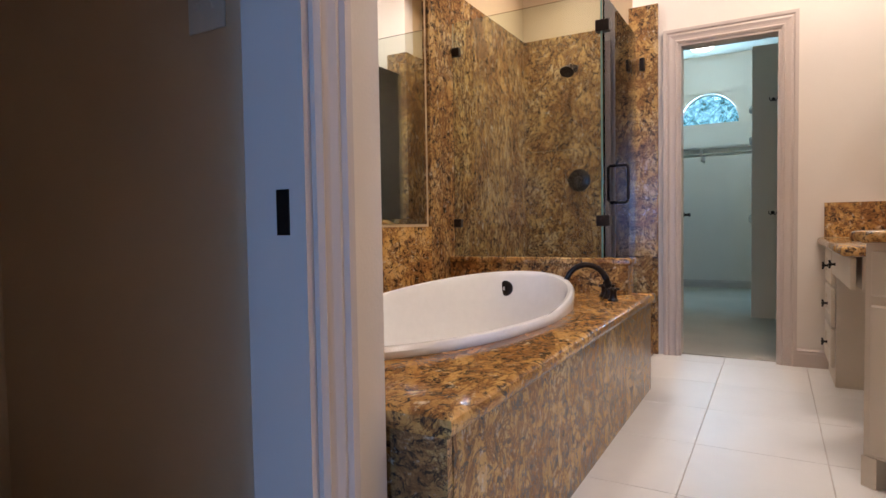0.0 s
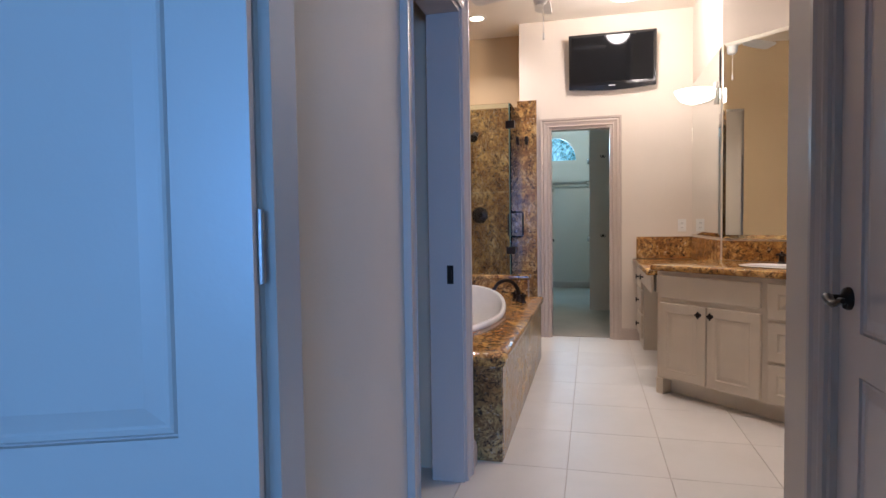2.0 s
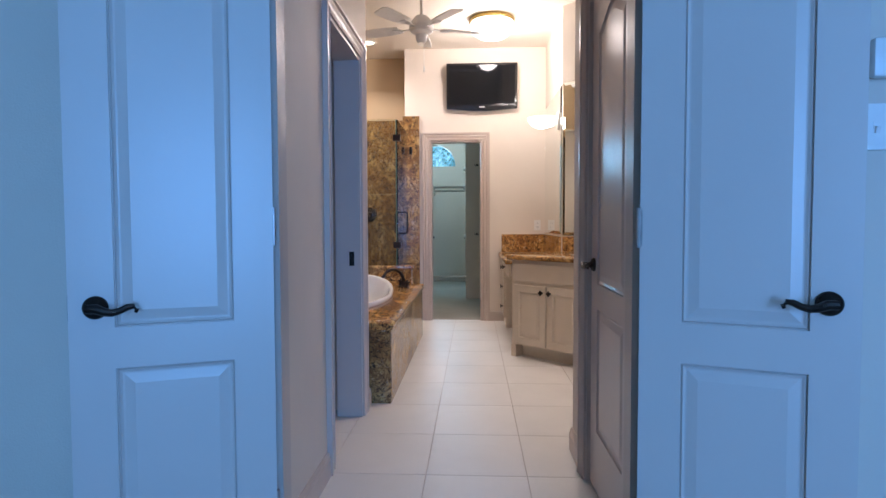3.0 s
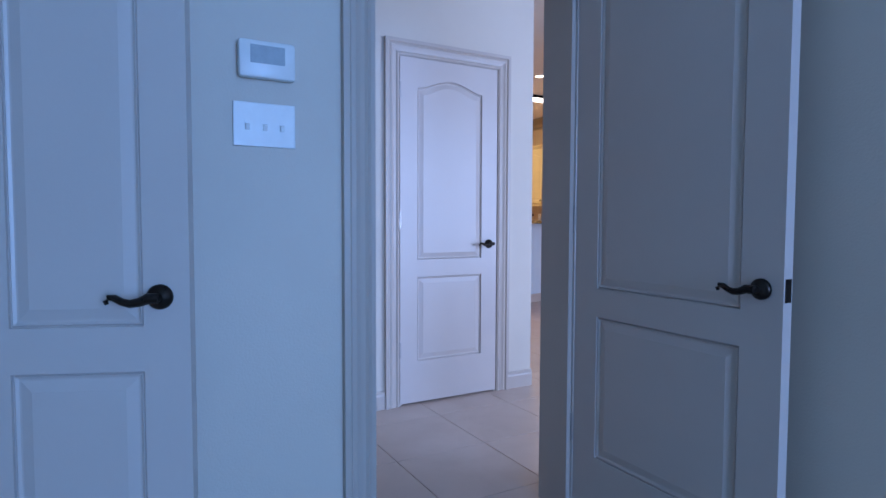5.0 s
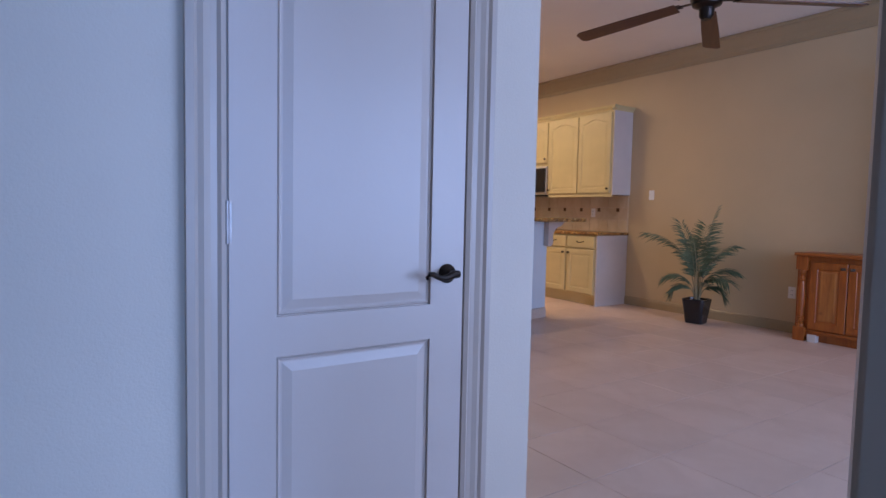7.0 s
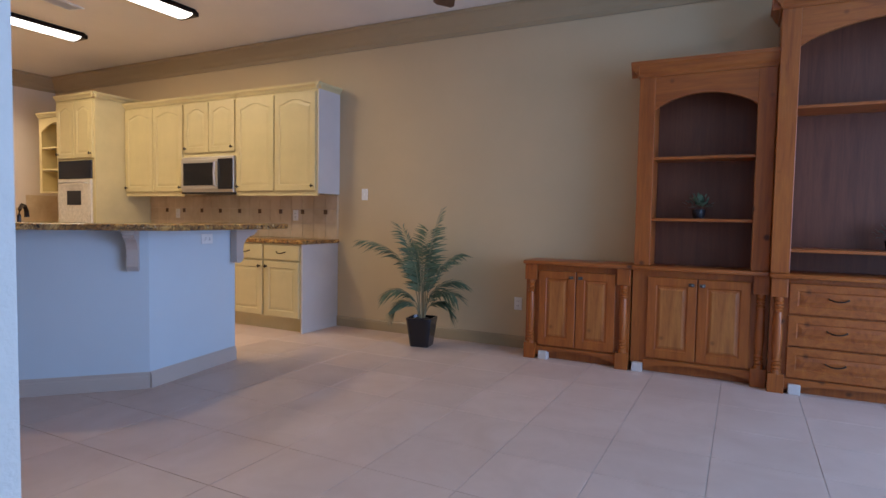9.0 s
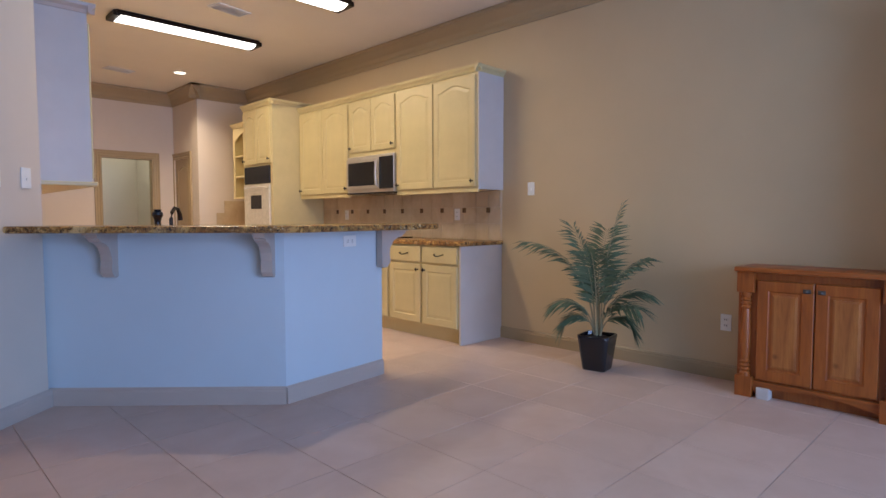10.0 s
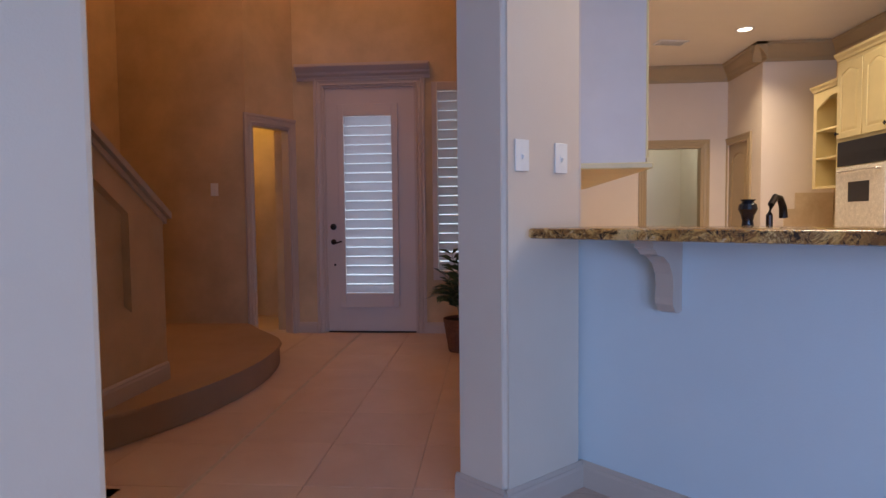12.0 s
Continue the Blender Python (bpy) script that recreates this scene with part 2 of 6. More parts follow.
# ---- mesh helpers ----
def bx(bm, x0, x1, y0, y1, z0, z1, m=None, bevel=0.0):
    r = bmesh.ops.create_cube(bm, size=1.0)
    vs = r["verts"]
    for v in vs:
        v.co = Vector(((x0 + x1) / 2 + v.co.x * (x1 - x0), (y0 + y1) / 2 + v.co.y * (y1 - y0), (z0 + z1) / 2 + v.co.z * (z1 - z0)))
    if bevel > 0:
        es = list({e for v in vs for e in v.link_edges})
        out = bmesh.ops.bevel(bm, geom=es, offset=bevel, segments=2, affect="EDGES", profile=0.5)
        vs = list({v for f in out["faces"] for v in f.verts} | {v for v in vs if v.is_valid})
    if m is not None:
        bmesh.ops.transform(bm, matrix=m, verts=vs)
    return vs


def loft(bm, loops, cap0=True, cap1=True, closed=True):
    rings = [[bm.verts.new(p) for p in lp] for lp in loops]
    n = len(rings[0])
    for a, b in zip(rings, rings[1:]):
        for i in range(n if closed else n - 1):
            j = (i + 1) % n
            try:
                bm.faces.new((a[i], a[j], b[j], b[i]))
            except ValueError:
                pass
    if cap0 and n > 2:
        bm.faces.new(list(reversed(rings[0])))
    if cap1 and n > 2:
        bm.faces.new(rings[-1])
    return [v for r in rings for v in r]


def prism(bm, poly, z0, z1):
    return loft(bm, [[(x, y, z0) for x, y in poly], [(x, y, z1) for x, y in poly]])


def lathe(bm, prof, m=None, n=24):
    """Turn a profile of (radius, height) round the z axis."""
    vs = loft(bm, [[(r * math.cos(2 * math.pi * i / n), r * math.sin(2 * math.pi * i / n), z) for i in range(n)] for r, z in prof])
    if m is not None:
        bmesh.ops.transform(bm, matrix=m, verts=vs)
    return vs


def tube(bm, pts, r, n=10, m=None):
    pts = [Vector(p) for p in pts]
    rad = r if isinstance(r, (list, tuple)) else [r] * len(pts)
    loops = []
    for i, p in enumerate(pts):
        d = (pts[min(i + 1, len(pts) - 1)] - pts[max(i - 1, 0)]).normalized()
        up = Vector((0, 0, 1)) if abs(d.z) < 0.95 else Vector((1, 0, 0))
        a = d.cross(up).normalized()
        b = d.cross(a).normalized()
        loops.append([p + rad[i] * (a * math.cos(2 * math.pi * k / n) + b * math.sin(2 * math.pi * k / n)) for k in range(n)])
    vs = loft(bm, loops)
    if m is not None:
        bmesh.ops.transform(bm, matrix=m, verts=vs)
    return vs


def mesh_of(name, bm, material, smooth=False):
    bmesh.ops.recalc_face_normals(bm, faces=bm.faces[:])
    me = bpy.data.meshes.new(name)
    bm.to_mesh(me)
    bm.free()
    me.materials.append(material)
    if smooth:
        for p in me.polygons:
            p.use_smooth = True
        me.set_sharp_from_angle(angle=radians(35))
    return me


def part(name, bm, material, parent=None, label="", smooth=False):
    ob = new(name, mesh_of(name, bm, material, smooth))
    if parent is not None:
        ob.parent = parent
    if label:
        tagged(ob, label)
    return ob


def thing(name, label, category, group="", kind="", m=None):
    ob = new(name)
    ob.empty_display_size = 0.1
    if m is not None:
        ob.matrix_basis = m
    return tagged(ob, label, category, group, kind)


def structure(name, bm, material, label, category, smooth=False):
    return tagged(part(name, bm, material, None, "", smooth), label, category, "", "structure")


def frame_of(p0, p1):
    """Pose whose x axis runs from p0 to p1 on the floor; y points to the left of that."""
    return Matrix.Translation((p0[0], p0[1], 0)) @ Matrix.Rotation(math.atan2(p1[1] - p0[1], p1[0] - p0[0]), 4, "Z")


def wall(name, p0, p1, thick, z1, openings, material, label, z0=0.0):
    """A wall from p0 to p1, its near face on that line and its body to the left of it, with openings (s0, s1, bottom, top)."""
    m = frame_of(p0, p1)
    length = math.hypot(p1[0] - p0[0], p1[1] - p0[1])
    bm = bmesh.new()
    s = 0.0
    for a, b, zb, zt in sorted(openings):
        if a > s:
            bx(bm, s, a, 0, thick, z0, z1, m)
        if zb > z0 + 0.001:
            bx(bm, a, b, 0, thick, z0, zb, m)
        if zt < z1:
            bx(bm, a, b, 0, thick, zt, z1, m)
        s = b
    if s < length:
        bx(bm, s, length, 0, thick, z0, z1, m)
    return structure(name, bm, material, label, "wall")


CASE = [(0.0, 0.0), (0.0, 0.012), (0.012, 0.018), (0.02, 0.012), (0.035, 0.014), (0.05, 0.02), (0.062, 0.016), (0.07, 0.024), (0.088, 0.024), (0.088, 0.0)]


def casing(name, m, w, h, label="taupe moulded wooden door casing", mat=None, prof=CASE):
    """Door casing round an opening of width w and height h; local x along the wall, -y towards the room."""
    bm = bmesh.new()
    loops = []
    for u, v in prof:
        loops.append([(-u, -v, 0), (-u, -v, h + u), (w + u, -v, h + u), (w + u, -v, 0)])
    vs = loft(bm, loops, False, False, False)
    bmesh.ops.transform(bm, matrix=m, verts=vs)
    return structure(name, bm, mat or M_TRIM, label, "trim")


def lining(name, m, w, h, depth, mat=None):
    """The jamb boards inside an opening; depth runs along local +y."""
    bm = bmesh.new()
    t = 0.018
    bx(bm, 0, t, -0.002, depth + 0.002, 0, h, m)
    bx(bm, w - t, w, -0.002, depth + 0.002, 0, h, m)
    bx(bm, t, w - t, -0.002, depth + 0.002, h - t, h, m)
    return structure(name, bm, mat or M_TRIM, "taupe wooden jamb lining of the opening", "trim")


BASE = [(0, 0), (0.016, 0), (0.016, 0.078), (0.012, 0.089), (0.013, 0.096), (0.004, 0.108), (0, 0.108)]


def run(bm, p0, p1, prof):
    """A moulding from p0 to p1; the profile's x points to the right of the way."""
    d = Vector((p1[0] - p0[0], p1[1] - p0[1], 0)).normalized()
    n = Vector((d.y, -d.x, 0))
    loft(bm, [[Vector((p[0], p[1], 0)) + n * u + Vector((0, 0, v)) for u, v in prof] for p in (p0, p1)])


def baseboard(p0, p1, mat=None):
    bm = bmesh.new()
    run(bm, p0, p1, BASE)
    return structure("baseboard", bm, mat or M_TRIM, "taupe painted wooden baseboard along the wall", "baseboard")


# ---- door leaf with two raised panels, the upper one arched ----
def panel_outline(x0, x1, z0, z1, rise, inset, n=14):
    x0, x1, z0, z1 = x0 + inset, x1 - inset, z0 + inset, z1 - inset
    pts = [(x0, z0), (x1, z0)]
    if rise <= 0:
        return pts + [(x1, z1), (x0, z1)]
    for i in range(n + 1):
        s = i / n
        k = 0.5 - 0.5 * math.cos(2 * math.pi * s)
        pts.append((x1 + (x0 - x1) * s, z1 - rise + rise * k ** 0.8))
    return pts


def panelled(bm, w, h, t, panels, depth=0.009, edge=0.028):
    """A slab w x t x h (y from 0 to t), both faces with sunk and raised panels (x0, x1, z0, z1, rise)."""
    bx(bm, 0, w, depth, t - depth, 0, h)
    xs0, xs1 = panels[0][0], panels[0][1]
    for ya, yb in ((0, depth), (t - depth, t)):
        bx(bm, 0, xs0, ya, yb, 0, h)
        bx(bm, xs1, w, ya, yb, 0, h)
        z = 0.0
        for x0, x1, z0, z1, rise in sorted(panels, key=lambda p: p[2]):
            bx(bm, xs0, xs1, ya, yb, z, z0)
            z = z1
        bx(bm, xs0, xs1, ya, yb, z, h)
        front = ya == 0
        for x0, x1, z0, z1, rise in panels:
            if rise > 0:
                top = panel_outline(x0, x1, z0, z1, rise, 0)[2:]
                for (xa, za), (xb, zb) in zip(top, top[1:]):
                    poly = [(xa, za), (xb, zb), (xb, z1), (xa, z1)]
                    loft(bm, [[(x, ya, z) for x, z in poly], [(x, yb, z) for x, z in poly]])
            sink = depth if front else t - depth
            out = -1 if front else 1
            loops = []
            for inset, lift in ((0.002, 0.0), (0.006, 0.005), (0.012, 0.001), (0.016, 0.001), (edge + 0.012, depth * 0.8)):
                loops.append([(x, sink + out * lift, z) for x, z in panel_outline(x0, x1, z0, z1, rise, inset)])
            loft(bm, loops, False, True)


def lever(parent, x, y, z, way, out, m_extra=None):
    """Lever handle on a door face: rosette, neck and a waved lever that points along way (+1 or -1 in x), standing out along out (+-1 in y)."""
    bm = bmesh.new()
    m = Matrix.Translation((x, y, z)) @ Matrix.Rotation(radians(-90 * out), 4, "X")
    lathe(bm, [(0.0, 0.0), (0.028, 0.0), (0.028, 0.006), (0.024, 0.012), (0.014, 0.016), (0.010, 0.02), (0.010, 0.05), (0.0, 0.05)], m)
    pts = [(x + way * d, y + out * (0.047 + 0.004 * math.sin(d * 40)), z + dz) for d, dz in ((-0.010, 0.002), (0.01, 0.002), (0.026, -0.005), (0.044, -0.008), (0.06, -0.004), (0.076, 0.004), (0.088, 0.005), (0.095, -0.003), (0.092, -0.010))]
    tube(bm, pts, [0.011, 0.012, 0.010, 0.009, 0.008, 0.008, 0.007, 0.006, 0.004])
    return part("door_handle", bm, M_BRONZE, parent, "dark bronze lever handle", True)


def hinge(parent, x, y, z):
    bm = bmesh.new()
    lathe(bm, [(0.0, -0.05), (0.0055, -0.05), (0.0055, 0.05), (0.0, 0.05)], Matrix.Translation((x, y, z)), 10)
    bx(bm, x - 0.002, x + 0.010, y - 0.001, y + 0.003, z - 0.045, z + 0.045)
    return part("hinge", bm, M_NICKEL, parent, "satin nickel butt hinge", True)


def door_leaf(name, w, h, label, m, side=1, stile=None, handle_z=0.92, t=0.036, mat=None):
    """Leaf from the hinge at local x 0 to w, thickness y 0..t."""
    d = thing(name, label, "door", "", "", m)
    st = stile or 0.115
    bm = bmesh.new()
    panelled(bm, w, h, t, [(st, w - st, 0.245, 0.745, 0.0), (st, w - st, 0.845, h - 0.11, 0.055)])
    part("leaf", bm, mat or M_DOOR, d)
    lever(d, w - 0.058, 0.0, handle_z, -1, -1)
    lever(d, w - 0.058, t, handle_z, -1, 1)
    bm = bmesh.new()
    bx(bm, w - 0.001, w + 0.002, t / 2 - 0.012, t / 2 + 0.012, handle_z - 0.03, handle_z + 0.03)
    part("latch_plate", bm, M_BRONZE, d, "dark metal latch plate")
    for z in (0.32, h * 0.535, h - 0.19):
        hinge(d, -0.004, 0.0 if side > 0 else t, z)
    return d


CEIL = 3.05

# ---- bathroom, its passage and the closet ----
Y_BED = -1.02       # bedroom face of the wall between bedroom and bath
WX, EX = -0.565, 0.555   # faces of the passage walls
wall("wall_bedroom_north_a", (-2.6, -1.02), (-0.47, -1.02), 0.065, CEIL, [], M_WALL, "cream painted bedroom wall")
wall("wall_bedroom_north_b", (-0.47, -1.02), (0.62, -1.02), 0.065, CEIL, [(0.0, 0.98, 0, 2.05)], M_WALL, "cream painted bedroom wall with the bathroom doorway")
wall("wall_bedroom_north_c", (0.62, -1.02), (2.50, -1.02), 0.155, CEIL, [(0.83, 1.62, 0, 2.05)], M_WALL, "cream painted bedroom wall with the living room doorway")
wall("wall_passage_west", (WX, 0.9), (WX, -0.955), -0.14, CEIL, [(0.205, 0.92, 0, 2.03)], M_WALL, "cream painted passage wall with a pocket door opening")
wall("wall_passage_east", (EX, -0.955), (EX, 0.25), -0.12, CEIL, [(0.185, 0.865, 0, 2.03)], M_WALL, "cream painted passage wall with a closet door opening")
wall("wall_closet_north", (-0.70, 4.0), (0.99, 4.0), 0.12, CEIL, [(0.285, 0.865, 0, 2.03)], M_WALL_BATH, "pale painted bathroom wall with the closet opening")
wall("wall_vanity_east", (0.875, 2.78), (0.875, 4.0), -0.12, CEIL, [], M_WALL_BATH, "pale painted wall beside the vanity")
wall("wall_vanity_angled", (0.875, 2.78), (2.1, 1.637), 0.12, CEIL, [], M_WALL_BATH, "pale painted angled wall behind the sink")
wall("wall_bath_south", (0.675, 0.25), (1.1, 0.25), -0.10, CEIL, [], M_WALL_BATH, "pale painted bathroom wall")
wall("wall_bath_south_step", (1.1, 0.15), (1.1, 0.60), -0.10, CEIL, [], M_WALL_BATH, "pale painted bathroom wall")
wall("wall_bath_south_far", (1.1, 0.60), (2.1, 0.60), -0.05, CEIL, [], M_WALL_BATH, "pale painted bathroom wall")
wall("wall_bath_east", (2.1, 0.55), (2.1, 1.637), -0.10, CEIL, [], M_WALL_BATH, "pale painted bathroom wall")
wall("wall_tub_west", (-1.62, 4.35), (-1.62, 0.9), -0.12, CEIL, [], M_TAN, "tan painted wall beside the bathtub")
wall("wall_shower_north", (-1.62, 4.35), (-0.70, 4.35), 0.12, CEIL, [], M_TAN, "tan painted wall above the shower granite")
wall("wall_shower_east", (-0.70, 4.12), (-0.70, 4.47), -0.12, CEIL, [], M_TAN, "tan painted shower return wall")
wall("wall_tub_south", (-1.9, 0.9), (-0.705, 0.9), -0.10, CEIL, [], M_WALL_BATH, "pale painted wall at the foot of the bathtub")
wall("wall_toilet_north", (-1.9, 0.794), (-0.705, 0.794), 0.005, CEIL, [], M_TAN_L, "light tan painted toilet room wall with a switch")
wall("wall_toilet_west", (-1.9, 0.9), (-1.9, -0.9), -0.10, CEIL, [], M_TAN_L, "light tan painted toilet room wall")
wall("wall_linen_back", (1.05, -0.9), (1.05, 0.15), -0.05, CEIL, [], M_TAN, "plain closet back wall")
bm = bmesh.new()
bx(bm, -2.1, 2.2, -0.9, 4.0, CEIL, CEIL + 0.1)
bx(bm, -1.74, -0.58, 4.0, 4.47, CEIL, CEIL + 0.1)
structure("ceiling_bath", bm, M_CEIL, "smooth pale bathroom ceiling", "ceiling")

# closet beyond
wall("wall_closet_far", (-1.6, 8.4), (0.55, 8.4), 0.15, CEIL, [(0.62, 1.33, 2.17, 2.56)], M_WALL_BATH, "pale painted closet wall with an arched window")
wall("wall_closet_west", (-1.6, 8.4), (-1.6, 4.47), -0.1, CEIL, [], M_WALL_BATH, "pale painted closet wall")
wall("wall_closet_east", (0.42, 4.12), (0.42, 8.4), -0.1, CEIL, [], M_WALL_BATH, "pale painted closet wall")
bm = bmesh.new()
bx(bm, -1.7, 0.55, 4.47, 8.55, CEIL, CEIL + 0.1)
bx(bm, -0.58, 0.55, 4.0, 4.47, CEIL, CEIL + 0.1)
structure("ceiling_closet", bm, M_CEIL, "smooth pale closet ceiling", "ceiling")
bm = bmesh.new()
bx(bm, -1.7, 0.5, 4.06, 8.5, -0.06, 0.008)
structure("floor_closet", bm, M_CARPET, "pale carpet on the closet floor", "floor")

# ---- bedroom ----
wall("wall_bedroom_west", (-2.6, -0.9), (-2.6, -7.1), -0.1, CEIL, [], M_WALL, "cream painted bedroom wall")
wall("wall_bedroom_east", (2.37, -7.1), (2.37, -1.02), -0.12, CEIL, [], M_WALL, "cream painted bedroom wall")
wall("wall_bedroom_south", (-2.7, -7.0), (2.49, -7.0), -0.12, CEIL, [(3.5, 5.0, 0.45, 2.35)], M_WALL, "cream painted bedroom wall with a wide window opening")
bm = bmesh.new()
bx(bm, -2.7, 2.44, -7.1, -0.9, CEIL, CEIL + 0.1)
structure("ceiling_bedroom", bm, M_CEIL, "smooth pale bedroom ceiling", "ceiling")

# ---- hall and living room ----
HY = 0.415
wall("wall_hall_north", (1.2, HY), (3.16, HY), 0.12, CEIL, [(1.0, 1.68, 0, 2.03)], M_WALL, "cream painted hall wall with a closet door")
wall("wall_hall_west", (1.3, HY), (1.3, -0.9), -0.1, CEIL, [], M_WALL, "cream painted end wall of the hall")
wall("wall_living_west", (3.16, HY + 0.12), (3.16, 3.05), 0.12, CEIL, [], M_WALL, "cream painted living room wall")
wall("wall_living_west_south", (2.51, -3.7), (2.51, -0.865), 0.009, CEIL, [], M_WALL, "cream painted living room wall")
wall("wall_living_south", (2.5, -3.6), (8.1, -3.6), -0.12, CEIL, [(1.1, 4.5, 0.4, 2.4)], M_WALL, "cream painted living room wall with a wide window opening")
wall("wall_east", (7.94, -3.7), (7.94, 10.4), -0.12, CEIL, [], M_TAN, "tan painted long living room and kitchen wall")
wall("wall_kitchen_north", (4.4, 9.9), (7.15, 9.9), 0.12, CEIL, [(1.72, 2.44, 0, 2.03)], M_WALL, "cream painted kitchen wall with a doorway")
wall("wall_pantry_west", (7.15, 9.9), (7.15, 9.05), 0.10, CEIL, [(0.02, 0.62, 0, 2.03)], M_WALL, "cream painted pantry wall with a door")
wall("wall_pantry_south", (7.15, 8.95), (7.94, 8.95), 0.10, CEIL, [], M_WALL, "cream painted pantry wall")
wall("wall_kitchen_west", (4.48, 9.9), (4.48, 4.68), -0.14, CEIL, [], M_WALL, "cream painted kitchen side wall")
bm = bmesh.new()
prism(bm, [(2.44, -3.72), (8.06, -3.72), (8.06, 10.02), (4.30, 10.02), (4.30, 4.45), (4.10, 4.30), (3.1, 3.1), (3.1, -0.9), (2.44, -0.9)], CEIL, CEIL + 0.1)
bx(bm, 1.2, 3.1, -0.9, 0.535, CEIL, CEIL + 0.1)
structure("ceiling_living", bm, M_CEIL, "smooth pale living room and kitchen ceiling", "ceiling")
# room seen through the kitchen doorway
wall("wall_utility_far", (5.0, 12.2), (8.0, 12.2), 0.1, CEIL, [], M_WALL_BATH, "pale painted utility room wall")
wall("wall_utility_east", (7.3, 10.02), (7.3, 12.2), -0.1, CEIL, [], M_WALL_BATH, "pale painted utility room wall")
wall("wall_utility_west", (5.3, 12.2), (5.3, 10.02), -0.1, CEIL, [], M_WALL_BATH, "pale painted utility room wall")
bm = bmesh.new()
bx(bm, 5.2, 7.5, 10.02, 12.3, CEIL, CEIL + 0.1)
structure("ceiling_utility", bm, M_CEIL, "smooth utility room ceiling", "ceiling")

# ---- foyer ----
FH = 5.2
wall("wall_foyer_north", (2.05, 7.75), (4.45, 7.75), 0.12, FH, [(0.40, 1.32, 0, 2.44), (1.53, 1.75, 0.62, 2.36)], M_FOYER, "ochre faux-finished foyer wall with the entry door")
wall("wall_foyer_powder", (1.86, 7.28), (2.15, 7.75), 0.10, FH, [(0.06, 0.50, 0, 2.03)], M_FOYER, "ochre angled wall with a narrow door opening")
wall("wall_foyer_stair", (0.65, 7.28), (1.86, 7.28), 0.10, FH, [], M_FOYER, "ochre faux-finished stair wall")
wall("wall_foyer_west", (0.65, 4.2), (0.65, 7.28), 0.10, FH, [], M_FOYER, "ochre faux-finished stairwell wall")
wall("wall_foyer_south", (0.55, 4.2), (2.3, 4.2), -0.06, FH, [], M_FOYER, "ochre faux-finished stairwell wall")
wall("wall_foyer_inner", (2.3, 2.95), (2.3, 4.2), 0.10, FH, [], M_FOYER, "ochre faux-finished stairwell wall")
wall("wall_foyer_inner_south", (2.2, 2.95), (3.04, 2.95), -0.10, FH, [], M_FOYER, "ochre faux-finished stairwell wall")
wall("wall_foyer_east", (4.33, 4.78), (4.33, 7.75), -0.02, FH, [], M_FOYER, "ochre faux-finished foyer wall")
wall("wall_foyer_upper", (3.05, 2.98), (4.32, 4.49), 0.02, FH, [], M_FOYER, "ochre foyer wall above the arch", CEIL + 0.1)
wall("wall_powder_far", (0.6, 8.7), (2.2, 8.7), 0.1, CEIL, [], M_FOYER, "ochre powder room wall")
wall("wall_powder_west", (0.6, 7.38), (0.6, 8.7), 0.1, CEIL, [], M_FOYER, "ochre powder room wall")
wall("wall_powder_east", (2.0, 8.7), (2.0, 7.88), -0.1, CEIL, [], M_FOYER, "ochre powder room wall")
bm = bmesh.new()
bx(bm, 0.5, 1.88, 7.45, 8.8, CEIL - 0.3, CEIL - 0.2)
structure("ceiling_powder", bm, M_CEIL, "smooth powder room ceiling", "ceiling")
bm = bmesh.new()
bx(bm, 0.5, 4.5, 2.8, 7.9, FH, FH + 0.1)
structure("ceiling_foyer", bm, M_CEIL, "high smooth foyer ceiling", "ceiling")

# arch between living room and foyer, and its pillar
bm = bmesh.new()
A0, A1 = Vector((3.16, 3.05)), Vector((4.132, 4.204))
ad = (A1 - A0).normalized()
an = Vector((-ad.y, ad.x))
al = (A1 - A0).length
am = Matrix.Translation((A0.x, A0.y, 0)) @ Matrix.Rotation(math.atan2(ad.y, ad.x), 4, "Z")
th = 0.25
s0, s1 = 0.185, al
mid, half, spring = (s0 + s1) / 2, (s1 - s0) / 2, 2.05
bx(bm, -0.06, s0, 0, th, 0, CEIL, am, 0.014)
arc = [(mid + half * math.cos(math.pi * i / 20), spring + 0.62 * math.sin(math.pi * i / 20)) for i in range(21)]
for (xa, za), (xb, zb) in zip(arc, arc[1:]):
    poly = [(xa, za), (xb, zb), (xb, CEIL), (xa, CEIL)]
    vs = loft(bm, [[(x, 0, z) for x, z in poly], [(x, th, z) for x, z in poly]])
    bmesh.ops.transform(bm, matrix=am, verts=vs)
structure("wall_arch", bm, M_WALL, "cream painted wall with an arched opening to the foyer", "wall")
PIL = [(4.132, 4.204), (4.455, 4.500), (4.40, 4.60), (4.47, 4.79), (4.34, 4.79), (3.941, 4.365)]
bm = bmesh.new()
prism(bm, PIL, 0, CEIL)
bmesh.ops.bevel(bm, geom=[e for e in bm.edges if abs(e.verts[0].co.z - e.verts[1].co.z) > 1], offset=0.018, segments=3, affect="EDGES")
structure("wall_pillar", bm, M_WALL, "cream painted pillar with rounded edges beside the bar", "pillar")

# ---- floors ----
bm = bmesh.new()
bx(bm, -2.7, 8.2, -7.1, 12.3, -0.2, -0.005)
FLOOR = structure("floor", bm, M_GROUT, "floor of large square tiles with grey grout joints", "floor")
bm = bmesh.new()
bx(bm, -2.6, 2.37, -7.0, -1.03, -0.004, 0.010)
structure("floor_bedroom", bm, M_CARPET, "pale carpet on the bedroom floor", "floor")

# ---- casings, linings, doors ----
def at(x, y, z=0.0, deg=0.0):
    return pose(x, y, z, 0, 0, deg)


